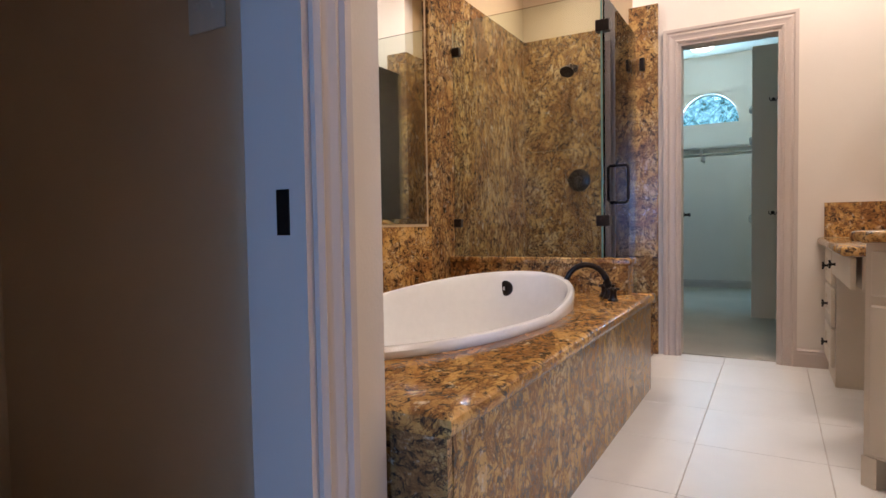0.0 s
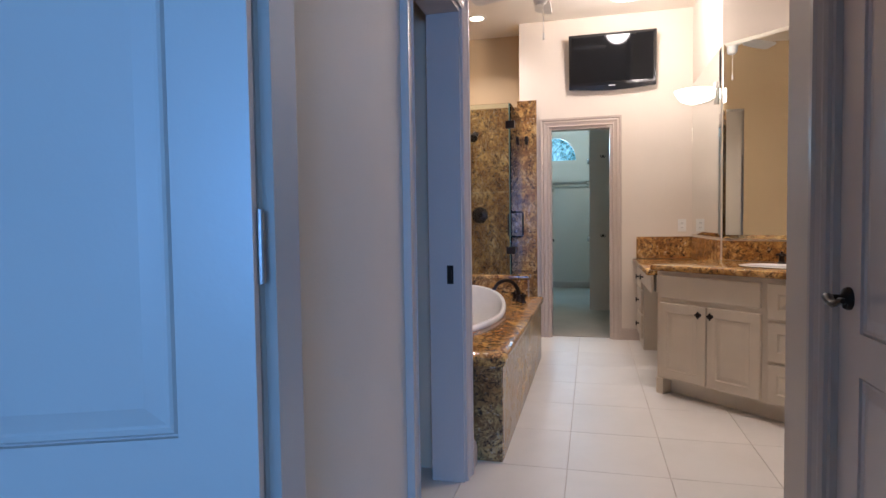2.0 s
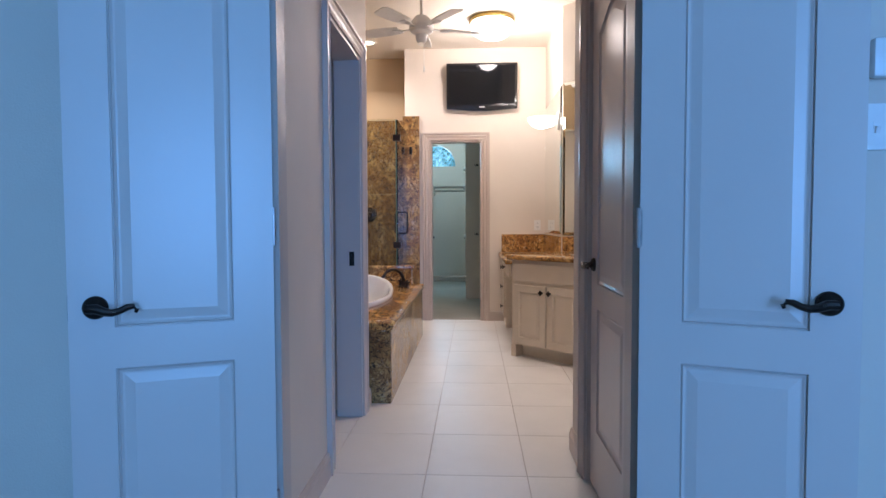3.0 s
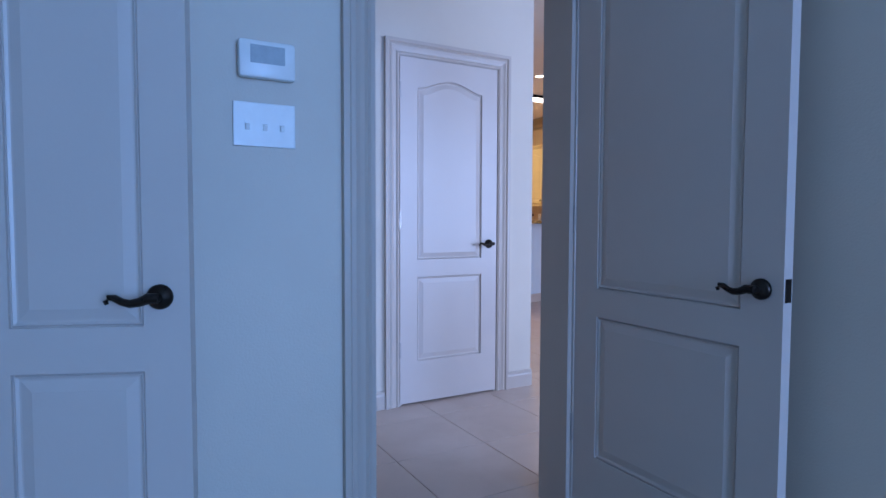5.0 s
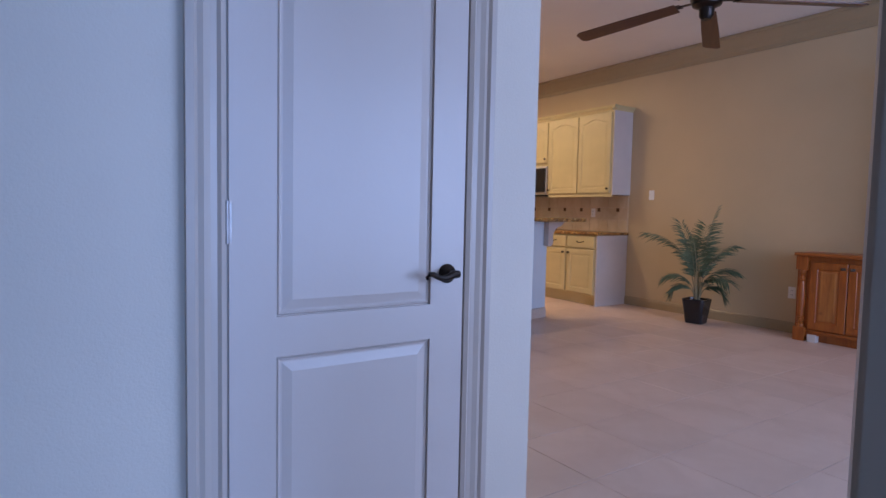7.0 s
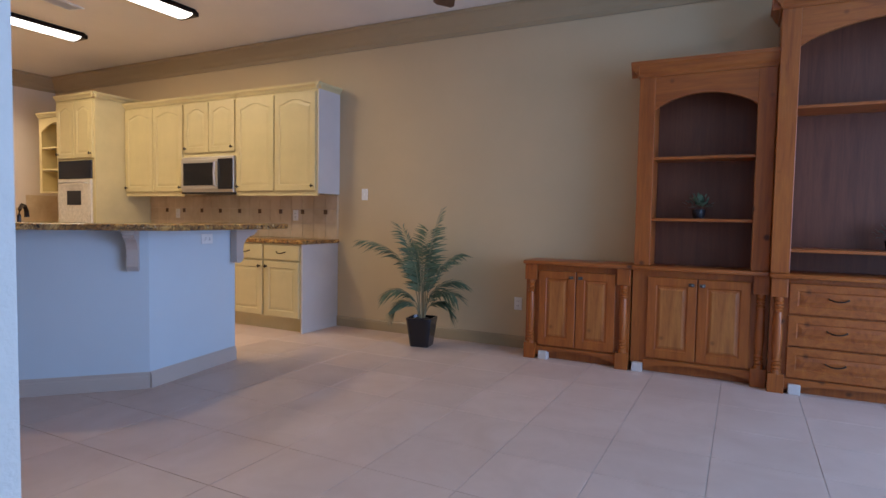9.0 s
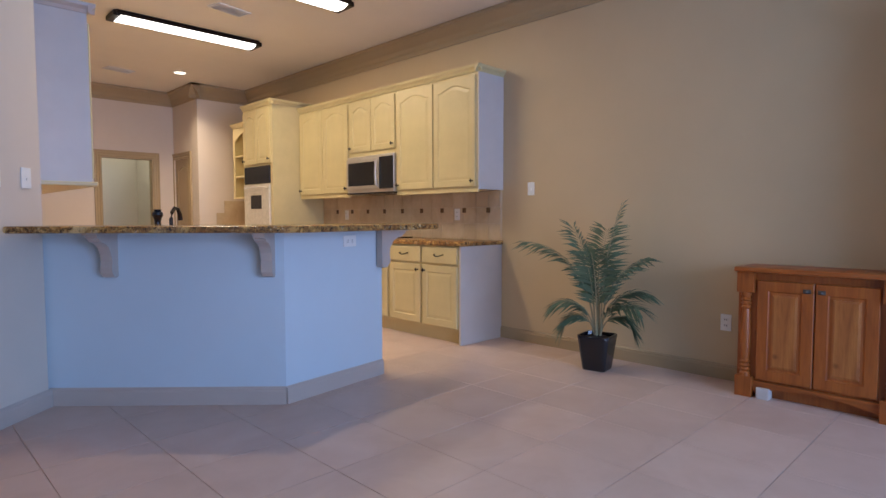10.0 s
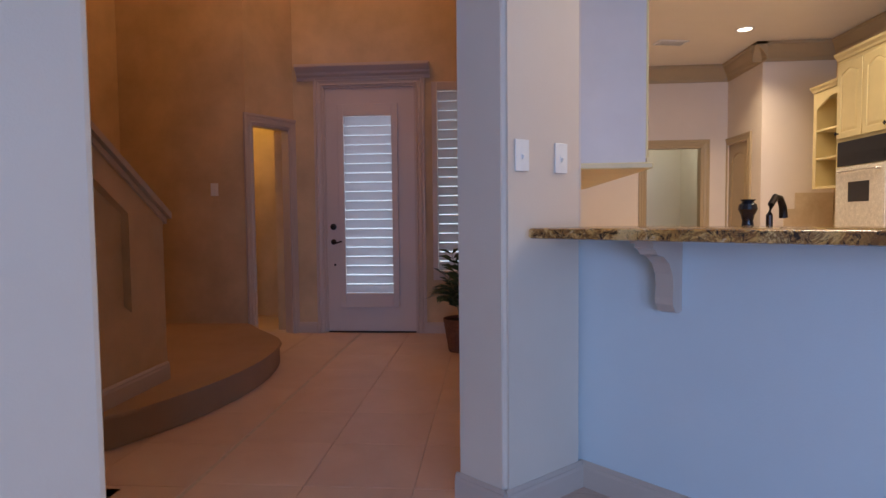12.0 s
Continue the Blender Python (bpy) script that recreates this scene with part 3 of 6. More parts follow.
# bathroom double doors in the bedroom wall
casing("trim_bath_doors_bedroom", at(-0.47, -1.02), 0.98, 2.05)
lining("trim_bath_doors_jamb", at(-0.47, -1.02), 0.98, 2.05, 0.065)
door_leaf("double_door_leaf", 0.468, 2.03, "open taupe two-panel door leaf with a bronze lever", at(-0.462, -1.05, 0.01, -157.5), 1, 0.098, 0.895)
right_leaf = thing("double_door_leaf", "open taupe two-panel door leaf with a bronze lever", "door", "", "", at(0.507, -1.05, 0.01, -21.5))
bm = bmesh.new()
panelled(bm, 0.468, 2.03, 0.036, [(0.098, 0.37, 0.245, 0.745, 0.0), (0.098, 0.37, 0.845, 1.92, 0.055)])
bmesh.ops.translate(bm, vec=(0, -0.036, 0), verts=bm.verts[:])
part("leaf", bm, M_DOOR, right_leaf)
lever(right_leaf, 0.406, -0.036, 0.91, -1, -1)
for z in (0.32, 1.08, 1.84):
    hinge(right_leaf, -0.004, -0.036, z)

# bedroom door, standing open
casing("trim_bedroom_door", at(1.45, -1.02), 0.79, 2.05)
casing("trim_bedroom_door_hall", at(2.24, -0.865, 0, 180), 0.79, 2.05)
lining("trim_bedroom_jamb", at(1.45, -1.02), 0.79, 2.05, 0.155)
door_leaf("bedroom_door", 0.765, 2.03, "open taupe two-panel bedroom door in shade", at(2.243, -1.03, 0.01, -90), 1, None, 0.905)
bm = bmesh.new()
bx(bm, 1.4675, 1.4705, -1.0, -0.97, 0.86, 0.95)
tagged(part("strike_plate", bm, M_BRONZE), "dark bronze strike plate on the door jamb", "strike plate")

# hall closet door, shut
casing("trim_hall_door", at(2.2, HY), 0.68, 2.03)
lining("trim_hall_jamb", at(2.2, HY), 0.68, 2.03, 0.12)
door_leaf("closet_door", 0.668, 2.01, "closed taupe two-panel closet door with a lever", at(2.206, HY - 0.010, 0.012, 0), 1, 0.112, 0.932)

# linen closet door in the passage, shut
casing("trim_linen_door", at(EX, -0.09, 0, -90), 0.68, 2.03)
lining("trim_linen_jamb", at(EX, -0.09, 0, -90), 0.68, 2.03, 0.12)
door_leaf("linen_door", 0.636, 2.0, "closed taupe two-panel linen closet door", at(0.604, -0.748, 0.012, 90), -1)

# pocket door opening to the toilet room
casing("trim_pocket_door", at(WX, -0.02, 0, 90), 0.715, 2.03)
lining("trim_pocket_jamb", at(WX, -0.02, 0, 90), 0.715, 2.03, 0.14)
bm = bmesh.new()
bx(bm, -0.628, -0.600, 0.6735, 0.6775, 0.865, 0.945)
bx(bm, -0.620, -0.608, 0.6725, 0.6740, 0.885, 0.925)
tagged(part("pocket_strike", bm, M_BRONZE), "dark bronze pocket door strike in the jamb", "strike plate")

# opening to the walk-in closet
casing("trim_closet_opening", at(-0.415, 4.0), 0.58, 2.03)
lining("trim_closet_jamb", at(-0.415, 4.0), 0.58, 2.03, 0.12)
door_leaf("closet_room_door", 0.56, 2.0, "open taupe closet door seen edge-on", at(-0.41, 4.13, 0.012, 97), 1)

# kitchen doorway, pantry door
casing("trim_kitchen_doorway", at(6.12, 9.9), 0.72, 2.03, "tan moulded wooden door casing", M_CROWN)
lining("trim_kitchen_jamb", at(6.12, 9.9), 0.72, 2.03, 0.12, M_CROWN)
casing("trim_pantry_door", at(7.15, 9.88, 0, -90), 0.60, 2.03, "tan moulded wooden door casing", M_CROWN)
door_leaf("pantry_door", 0.60, 2.02, "closed tan pantry door", at(7.165, 9.88, 0.01, -90), 1, 0.1, 0.92, 0.036, M_CROWN)
door_leaf("utility_door", 0.75, 2.02, "pale panelled utility room door", at(5.75, 12.14, 0.01, 0), 1)

# ---- baseboards ----
for a, b in (((-2.6, -1.02), (-0.543, -1.02)), ((0.6, -1.02), (1.362, -1.02)), ((WX, -0.9), (WX, -0.108)), ((WX, 0.783), (WX, 0.9)), ((EX, 0.25), (EX, 0.0)),
             ((0.253, 4.0), (0.412, 4.0)), ((1.3, HY), (2.112, HY)), ((2.968, HY), (3.16, HY)), ((3.16, HY), (3.16, 3.05)), ((1.3, -0.865), (1.3, HY)),
             ((2.5, -0.865), (2.33, -0.865)), ((-1.6, 8.4), (-0.05, 8.4))):
    baseboard(a, b)
for a, b in (((7.94, 8.9), (7.94, 1.72)),):
    bm = bmesh.new()
    run(bm, b, a, [(-u, v) for u, v in BASE])
    structure("baseboard", bm, M_CROWN, "tan painted wooden baseboard along the wall", "baseboard")
for a, b in (((0.65, 7.28), (1.86, 7.28)), ((3.40, 7.75), (4.31, 7.75)), ((2.15, 7.75), (2.35, 7.75))):
    bm = bmesh.new()
    run(bm, a, b, BASE)
    structure("baseboard", bm, M_TRIM, "taupe painted wooden baseboard along the wall", "baseboard")
bm = bmesh.new()
vs = bx(bm, 0.0, s0 + 0.012, -0.016, 0, 0, 0.108, am)
structure("baseboard", bm, M_TRIM, "taupe painted wooden baseboard under the arch", "baseboard")
bm = bmesh.new()
for a, b in zip([PIL[5], PIL[0]], [PIL[0], PIL[1]]):
    run(bm, a, b, BASE)
structure("baseboard", bm, M_TRIM, "taupe painted wooden baseboard round the pillar", "baseboard")

# ---- crown mouldings of living room and kitchen ----
CROWN = [(0, 0), (0.014, 0), (0.014, 0.04), (0.03, 0.06), (0.042, 0.09), (0.085, 0.14), (0.10, 0.16), (0.12, 0.17), (0.12, 0.20), (0, 0.20)]
CR = [(u, v + CEIL - 0.203) for u, v in CROWN]
bm = bmesh.new()
for k, (a, b) in enumerate((((4.5, 9.9), (7.15, 9.9)), ((7.15, 9.9), (7.15, 8.83)), ((7.03, 8.95), (7.94, 8.95)), ((7.94, 8.95), (7.94, -3.6)))):
    run(bm, a, b, [(u, v - 0.0015 * (k % 2)) for u, v in CR])
structure("trim_crown", bm, M_CROWN, "tan stepped crown moulding under the ceiling", "crown moulding")

# ---- bathroom ----
# granite cladding of shower and tub niche
bm = bmesh.new()
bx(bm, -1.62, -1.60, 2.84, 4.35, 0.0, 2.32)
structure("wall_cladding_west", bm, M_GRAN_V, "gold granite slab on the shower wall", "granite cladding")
bm = bmesh.new()
bx(bm, -1.60, -0.72, 4.33, 4.35, 0.0, 1.448)
bx(bm, -1.60, -0.72, 4.33, 4.35, 1.452, 2.32)
structure("wall_cladding_north", bm, M_GRAN_V, "gold granite slab on the shower wall", "granite cladding")
bm = bmesh.new()
bx(bm, -1.62, -1.60, 0.92, 2.84, 0.50, 0.875)
structure("wall_cladding_tub", bm, M_GRAN_H, "gold granite splash above the bathtub", "granite cladding")
bm = bmesh.new()
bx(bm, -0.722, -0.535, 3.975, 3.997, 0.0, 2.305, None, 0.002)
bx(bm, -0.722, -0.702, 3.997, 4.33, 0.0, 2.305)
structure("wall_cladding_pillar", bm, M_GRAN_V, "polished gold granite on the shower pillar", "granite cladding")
bm = bmesh.new()
bx(bm, -0.72, -0.56, 3.24, 3.975, 0.0, 0.10, None, 0.004)
structure("trim_shower_curb", bm, M_GRAN_H, "gold granite shower curb", "curb")
bm = bmesh.new()
bx(bm, -1.60, -0.72, 3.2, 4.33, 0.0, 0.02)
structure("floor_shower", bm, M_GRAN_G, "granite shower floor", "floor")

# pony wall
bm = bmesh.new()
bx(bm, -1.60, -0.535, 3.06, 3.19, 0.0, 0.655)
pony = tagged(part("pony_wall", bm, M_GRAN_H), "granite-clad pony wall between bathtub and shower", "pony wall")
bm = bmesh.new()
bx(bm, -1.60, -0.52, 3.045, 3.205, 0.655, 0.69, None, 0.008)
part("cap", bm, M_GRAN_H, pony, "polished granite cap", True)

# tub deck with an oval hole
TC, TA, TB = Vector((-1.06, 2.03)), 0.47, 0.92
DX0, DX1, DY0, DY1 = -1.60, -0.415, 0.905, 3.06
NT = 64


def rect_ring(x0, x1, y0, y1, z):
    out = []
    for i in range(NT):
        a = 2 * math.pi * i / NT
        c, s = math.cos(a), math.sin(a)
        tx = ((x1 if c > 0 else x0) - TC.x) / c if abs(c) > 1e-6 else 1e9
        ty = ((y1 if s > 0 else y0) - TC.y) / s if abs(s) > 1e-6 else 1e9
        t = min(tx, ty)
        out.append([TC.x + c * t, TC.y + s * t, z])
    for cx, cy in ((x0, y0), (x1, y0), (x1, y1), (x0, y1)):
        k = min(range(NT), key=lambda i: (out[i][0] - cx) ** 2 + (out[i][1] - cy) ** 2)
        out[k] = [cx, cy, z]
    return [tuple(p) for p in out]


def oval(ax, ay, z):
    return [(TC.x + ax * math.cos(2 * math.pi * i / NT), TC.y + ay * math.sin(2 * math.pi * i / NT), z) for i in range(NT)]


deck = thing("tub_deck", "gold granite bathtub deck with a rounded stone edge", "tub deck")
bm = bmesh.new()
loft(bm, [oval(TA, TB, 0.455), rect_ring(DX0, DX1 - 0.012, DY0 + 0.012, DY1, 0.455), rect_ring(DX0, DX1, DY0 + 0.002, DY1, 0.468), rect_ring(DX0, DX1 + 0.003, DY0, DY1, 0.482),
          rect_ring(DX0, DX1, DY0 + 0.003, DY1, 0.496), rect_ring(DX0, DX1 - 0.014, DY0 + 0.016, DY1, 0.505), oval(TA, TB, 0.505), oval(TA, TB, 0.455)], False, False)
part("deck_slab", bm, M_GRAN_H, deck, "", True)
bm = bmesh.new()
bx(bm, -0.535, -0.415, 3.06, 3.17, 0.455, 0.505, None, 0.012)
part("deck_return", bm, M_GRAN_H, deck, "", True)
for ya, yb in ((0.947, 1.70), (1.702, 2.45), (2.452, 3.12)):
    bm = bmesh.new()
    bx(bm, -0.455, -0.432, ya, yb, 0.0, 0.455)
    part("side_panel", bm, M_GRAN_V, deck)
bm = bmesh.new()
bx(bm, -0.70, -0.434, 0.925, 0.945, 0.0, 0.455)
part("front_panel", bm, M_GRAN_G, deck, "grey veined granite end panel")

# bathtub
tub = thing("bathtub", "glossy white oval drop-in bathtub", "bathtub")
bm = bmesh.new()
prof = [(1.0, 0.506), (1.008, 0.515), (1.008, 0.527), (0.995, 0.538), (0.975, 0.541), (0.950, 0.536), (0.93, 0.515), (0.90, 0.46), (0.87, 0.40), (0.82, 0.30), (0.74, 0.22), (0.55, 0.19), (0.2, 0.185), (0.02, 0.185)]
loops = []
for k, z in prof:
    lift = 0.085
    loops.append([(x, y, z + (lift * max(0, (y - TC.y) / TB) if z > 0.507 else 0)) for x, y, z in oval(TA * k, TB * (k if k > 0.9 else k * 0.985), z)])
loft(bm, loops, False, True)
part("shell", bm, M_ENAMEL, tub, "", True)
bm = bmesh.new()
m = Matrix.Translation((-1.145, 2.855, 0.53)) @ Matrix.Rotation(radians(78), 4, "X")
lathe(bm, [(0, 0), (0.043, 0), (0.043, 0.006), (0.036, 0.011), (0.012, 0.012), (0.012, 0.006), (0, 0.006)], m)
part("overflow", bm, M_BRONZE, tub, "bronze overflow plate", True)


def faucet(name, m, label, reach=0.17, rise=0.15, spread=0.10, r=0.013):
    f = thing(name, label, "faucet", "", "", m)
    bm = bmesh.new()
    lathe(bm, [(0, 0), (0.030, 0), (0.030, 0.008), (0.022, 0.016), (0.017, 0.035), (0.019, 0.05), (0.0, 0.05)])
    pts = []
    for i in range(13):
        a = math.pi * i / 12 * 0.92
        pts.append((0, -reach / 2 + reach / 2 * math.cos(a), 0.04 + (rise - 0.04) * math.sin(a) if i else 0.04))
    tube(bm, pts, [r * 1.15] * 4 + [r] * 7 + [r * 0.9, r * 0.95])
    part("spout", bm, M_BRONZE, f, "curved bronze spout", True)
    for sx in (-spread, spread):
        bm = bmesh.new()
        lathe(bm, [(0, 0), (0.026, 0), (0.026, 0.006), (0.018, 0.014), (0.015, 0.04), (0.02, 0.05), (0.015, 0.06), (0.006, 0.066), (0.009, 0.076), (0, 0.08)], at(sx, 0, 0), 16)
        tube(bm, [(sx - 0.035, 0, 0.055), (sx, 0, 0.058), (sx + 0.035, 0, 0.055)], [0.007, 0.009, 0.007])
        tube(bm, [(sx, -0.03, 0.055), (sx, 0, 0.058), (sx, 0.03, 0.055)], [0.006, 0.008, 0.006])
        part("handle", bm, M_BRONZE, f, "bronze cross handle", True)
    return f


faucet("tub_faucet", at(-0.58, 2.83, 0.505, -62), "oil-rubbed bronze roman tub faucet on the deck", 0.22, 0.17, 0.085, 0.014)

# shower glass
enc = thing("shower_enclosure", "clear frameless glass shower enclosure with bronze clips", "shower glass")
bm = bmesh.new()
bx(bm, -1.598, -0.690, 3.12, 3.13, 0.69, 2.12)
g = part("fixed_pane", bm, M_GLASS, enc, "clear glass panel")
g.visible_shadow = False
bm = bmesh.new()
bx(bm, -0.689, -0.681, 3.1195, 3.1305, 0.69, 2.12)
part("pane_edge", bm, M_GLASS_E, enc, "green polished glass edge")
bm = bmesh.new()
bx(bm, -0.683, -0.673, 3.145, 3.965, 0.11, 2.12)
door_g = part("glass_door", bm, M_GLASS, enc, "clear glass shower door")
door_g.visible_shadow = False
bm = bmesh.new()
for sx in (1, -1):
    x0 = -0.678 + sx * 0.006
    tube(bm, [(x0, 3.45, 1.00), (x0 + sx * 0.045, 3.45, 1.00), (x0 + sx * 0.058, 3.45, 1.015), (x0 + sx * 0.058, 3.45, 1.205), (x0 + sx * 0.045, 3.45, 1.22), (x0, 3.45, 1.22)], 0.0095, 12)
part("pull_handle", bm, M_BRONZE, door_g, "black bronze D pull handle", True)
for z in (0.893, 1.942):
    bm = bmesh.new()
    bx(bm, -0.715, -0.64, 3.105, 3.16, z - 0.03, z + 0.03, None, 0.004)
    part("hinge_clip", bm, M_BRONZE, enc, "dark bronze glass hinge")
    bm = bmesh.new()
    bx(bm, -1.60, -1.55, 3.108, 3.142, z - 0.025, z + 0.025, None, 0.004)
    part("wall_clip", bm, M_BRONZE, enc, "dark bronze wall clip")
bm = bmesh.new()
bx(bm, -0.645, -0.615, 3.93, 3.976, 1.88, 1.96, None, 0.006)
tagged(part("robe_hook", bm, M_BRONZE), "dark bronze hook on the granite pillar", "hook")

bm = bmesh.new()
lathe(bm, [(0, 0), (0.03, 0), (0.03, 0.008), (0.01, 0.012), (0.01, 0.02), (0, 0.02)], at(-1.20, 4.33, 2.06) @ Matrix.Rotation(radians(90), 4, "X"))
tube(bm, [(-1.20, 4.32, 2.06), (-1.20, 4.24, 2.07), (-1.20, 4.18, 2.04)], 0.009)
lathe(bm, [(0, 0), (0.014, 0), (0.02, -0.025), (0.048, -0.05), (0.052, -0.065), (0, -0.068)], at(-1.20, 4.18, 2.045) @ Matrix.Rotation(radians(-35), 4, "X"))
tagged(part("wall_shower", bm, M_BRONZE, None, "", True), "oil-rubbed bronze shower head on the granite", "shower head")
bm = bmesh.new()
lathe(bm, [(0, 0), (0.085, 0), (0.085, 0.006), (0.07, 0.014), (0.03, 0.018), (0.026, 0.05), (0.02, 0.06), (0, 0.06)], at(-1.165, 4.33, 1.21) @ Matrix.Rotation(radians(90), 4, "X"), 32)
tube(bm, [(-1.165, 4.28, 1.21), (-1.165, 4.27, 1.15)], [0.01, 0.007])
tagged(part("shower_valve", bm, M_BRONZE, None, "", True), "round oil-rubbed bronze shower valve trim", "shower valve")


# mirrors with bevelled borders
def mirror(name, m, w, h, label):
    t = thing(name, label, "mirror", "", "", m)
    b = 0.028
    bm = bmesh.new()
    bx(bm, b, w - b, -0.010, 0, b, h - b)
    part("glass", bm, M_MIRROR, t)
    for i, loop in enumerate((((0, 0), (w, 0), (w - b, b), (b, b)), ((w, 0), (w, h), (w - b, h - b), (w - b, b)), ((w, h), (0, h), (b, h - b), (w - b, h - b)), ((0, h), (0, 0), (b, b), (b, h - b)))):
        bm = bmesh.new()
        vo = [bm.verts.new((x, -0.004 if k < 2 else -0.0102, z)) for k, (x, z) in enumerate(loop)]
        vb = [bm.verts.new((x, 0, z)) for x, z in loop]
        bm.faces.new(vo)
        bm.faces.new(vb[::-1])
        for k in range(4):
            bm.faces.new((vo[k], vb[k], vb[(k + 1) % 4], vo[(k + 1) % 4]))
        part("bevel_strip", bm, M_MIRROR, t)
    return t


mirror("wall_mirror", at(0.873, 3.975, 1.0, -90), 1.185, 1.35, "tall frameless wall mirror beside the vanity")
AW = math.degrees(math.atan2(-1.143, 1.225))
mirror("vanity_mirror", at(0.875 + 0.008, 2.78 - 0.010, 0.99, AW), 1.60, 1.37, "large clear vanity mirror above the sink")
mirror("tub_mirror", at(-1.618, 1.86, 0.89, 90), 0.95, 1.45, "tall clear mirror above the bathtub")

# vanity: low make-up counter with drawers
low = thing("makeup_vanity", "beige low vanity with three drawers and a knee space", "vanity")
bm = bmesh.new()
bx(bm, 0.415, 0.87, 3.56, 3.995, 0.0, 0.735)
part("body", bm, M_VAN, low)


def front(name, parent, m, w, h, mat, rise=0.0, inset=0.055, t=0.02):
    bm = bmesh.new()
    if min(w, h) > 0.16:
        flat = 1e-9 if rise > 0 else 0.0
        loops = [[(x, y, z) for x, z in panel_outline(0, w, 0, h, flat, k)] for k, y in ((0.0, t), (0.0, 0.004), (0.004, 0.0))]
        for k, y in ((0.0, 0.0), (0.005, 0.006), (0.010, 0.007), (0.034, 0.0015)):
            loops.append([(x, y, z) for x, z in panel_outline(inset, w - inset, inset, h - inset, rise, k)])
        loft(bm, loops)
    else:
        bx(bm, 0, w, 0, t, 0, h, None, 0.005)
    ob = part(name, bm, mat, parent)
    ob.matrix_basis = m
    return ob


def knob(parent, x, z, r=0.014):
    bm = bmesh.new()
    m = Matrix.Translation((x, 0, z)) @ Matrix.Rotation(radians(90), 4, "X")
    lathe(bm, [(0, 0), (0.009, 0), (0.006, 0.006), (0.006, 0.014), (r, 0.02), (r, 0.026), (0, 0.03)], m, 12)
    for dx, dz in ((1, 0), (-1, 0), (0, 1), (0, -1)):
        lathe(bm, [(0, -0.006), (0.005, -0.004), (0.005, 0.004), (0, 0.006)], Matrix.Translation((x + dx * r * 1.1, -0.024, z + dz * r * 1.1)), 8)
    return part("knob", bm, M_BRONZE, parent, "dark bronze knob", True)


def pull(parent, x, z, w=0.085):
    bm = bmesh.new()
    tube(bm, [(x - w / 2, 0, z + 0.006), (x - w / 2, -0.016, z + 0.004), (x - w / 4, -0.026, z - 0.006), (x, -0.028, z - 0.009), (x + w / 4, -0.026, z - 0.006), (x + w / 2, -0.016, z + 0.004), (x + w / 2, 0, z + 0.006)], 0.0048)
    return part("handle", bm, M_BRONZE, parent, "dark bronze bail handle", True)


for za, zb in ((0.10, 0.30), (0.315, 0.515), (0.53, 0.72)):
    d = front("drawer", low, at(0.412, 3.985, za, -90) @ Matrix.Translation((0, -0.02, 0)), 0.41, zb - za, M_VAN)
    knob(d, 0.205, (zb - za) / 2)
d = front("apron_drawer", low, at(0.412, 3.54, 0.60, -90) @ Matrix.Translation((0, -0.02, 0)), 0.84, 0.125, M_VAN)
knob(d, 0.2, 0.06)
bm = bmesh.new()
bx(bm, 0.43, 0.87, 2.70, 3.56, 0.60, 0.735)
part("apron_box", bm, M_VAN, low)
bm = bmesh.new()
bx(bm, 0.352, 0.872, 2.60, 3.998, 0.737, 0.775, None, 0.012)
tagged(part("makeup_countertop", bm, M_GRAN_H, None, "", True), "polished gold granite countertop of the low vanity", "countertop")
bm = bmesh.new()
bx(bm, 0.385, 0.872, 3.978, 3.998, 0.777, 0.978)
tagged(part("backsplash", bm, M_GRAN_H), "gold granite backsplash on the pale wall", "backsplash")
bm = bmesh.new()
bx(bm, 0.855, 0.873, 2.80, 3.976, 0.777, 0.978)
tagged(part("backsplash", bm, M_GRAN_H), "gold granite backsplash under the mirror", "backsplash")

# vanity: angled sink cabinet
VM = at(0.392, 2.262, 0, AW)
sinkcab = thing("sink_vanity", "beige raised-panel sink vanity with bronze knobs", "vanity", "", "", VM)
bm = bmesh.new()
bx(bm, 0.0, 1.62, 0.0, 0.64, 0.10, 0.80)
bx(bm, 0.0, 1.62, 0.075, 0.64, 0.0, 0.10)
part("body", bm, M_VAN, sinkcab)
bm = bmesh.new()
bx(bm, 0.0, 0.05, -0.01, 0.12, 0.0, 0.10)
part("foot", bm, M_VAN, sinkcab)
for xa, xb, k in ((0.03, 0.352, 1), (0.36, 0.682, -1), (1.07, 1.325, 1), (1.335, 1.59, -1)):
    d = front("cabinet_door", sinkcab, at(xa, -0.02, 0.115), xb - xa, 0.485, M_VAN)
    knob(d, xb - xa - 0.035 if k > 0 else 0.035, 0.435, 0.016)
front("false_front", sinkcab, at(0.03, -0.02, 0.63), 0.652, 0.145, M_VAN)
front("false_front", sinkcab, at(1.07, -0.02, 0.63), 0.52, 0.145, M_VAN)
for za, zb in ((0.115, 0.33), (0.345, 0.56), (0.575, 0.775)):
    d = front("drawer", sinkcab, at(0.72, -0.02, za), 0.33, zb - za, M_VAN)
    knob(d, 0.165, (zb - za) / 2, 0.015)
bm = bmesh.new()
bx(bm, -0.03, 1.64, -0.045, 0.685, 0.802, 0.842, None, 0.014)
ct = tagged(part("sink_countertop", bm, M_GRAN_H, None, "", True), "polished gold granite vanity countertop with rounded edge", "countertop")
ct.matrix_basis = VM
bm = bmesh.new()
bx(bm, 0.02, 1.66, 0.690, 0.706, 0.842, 0.978)
sp = tagged(part("backsplash", bm, M_GRAN_H), "gold granite backsplash behind the sink", "backsplash")
sp.matrix_basis = VM
bm = bmesh.new()
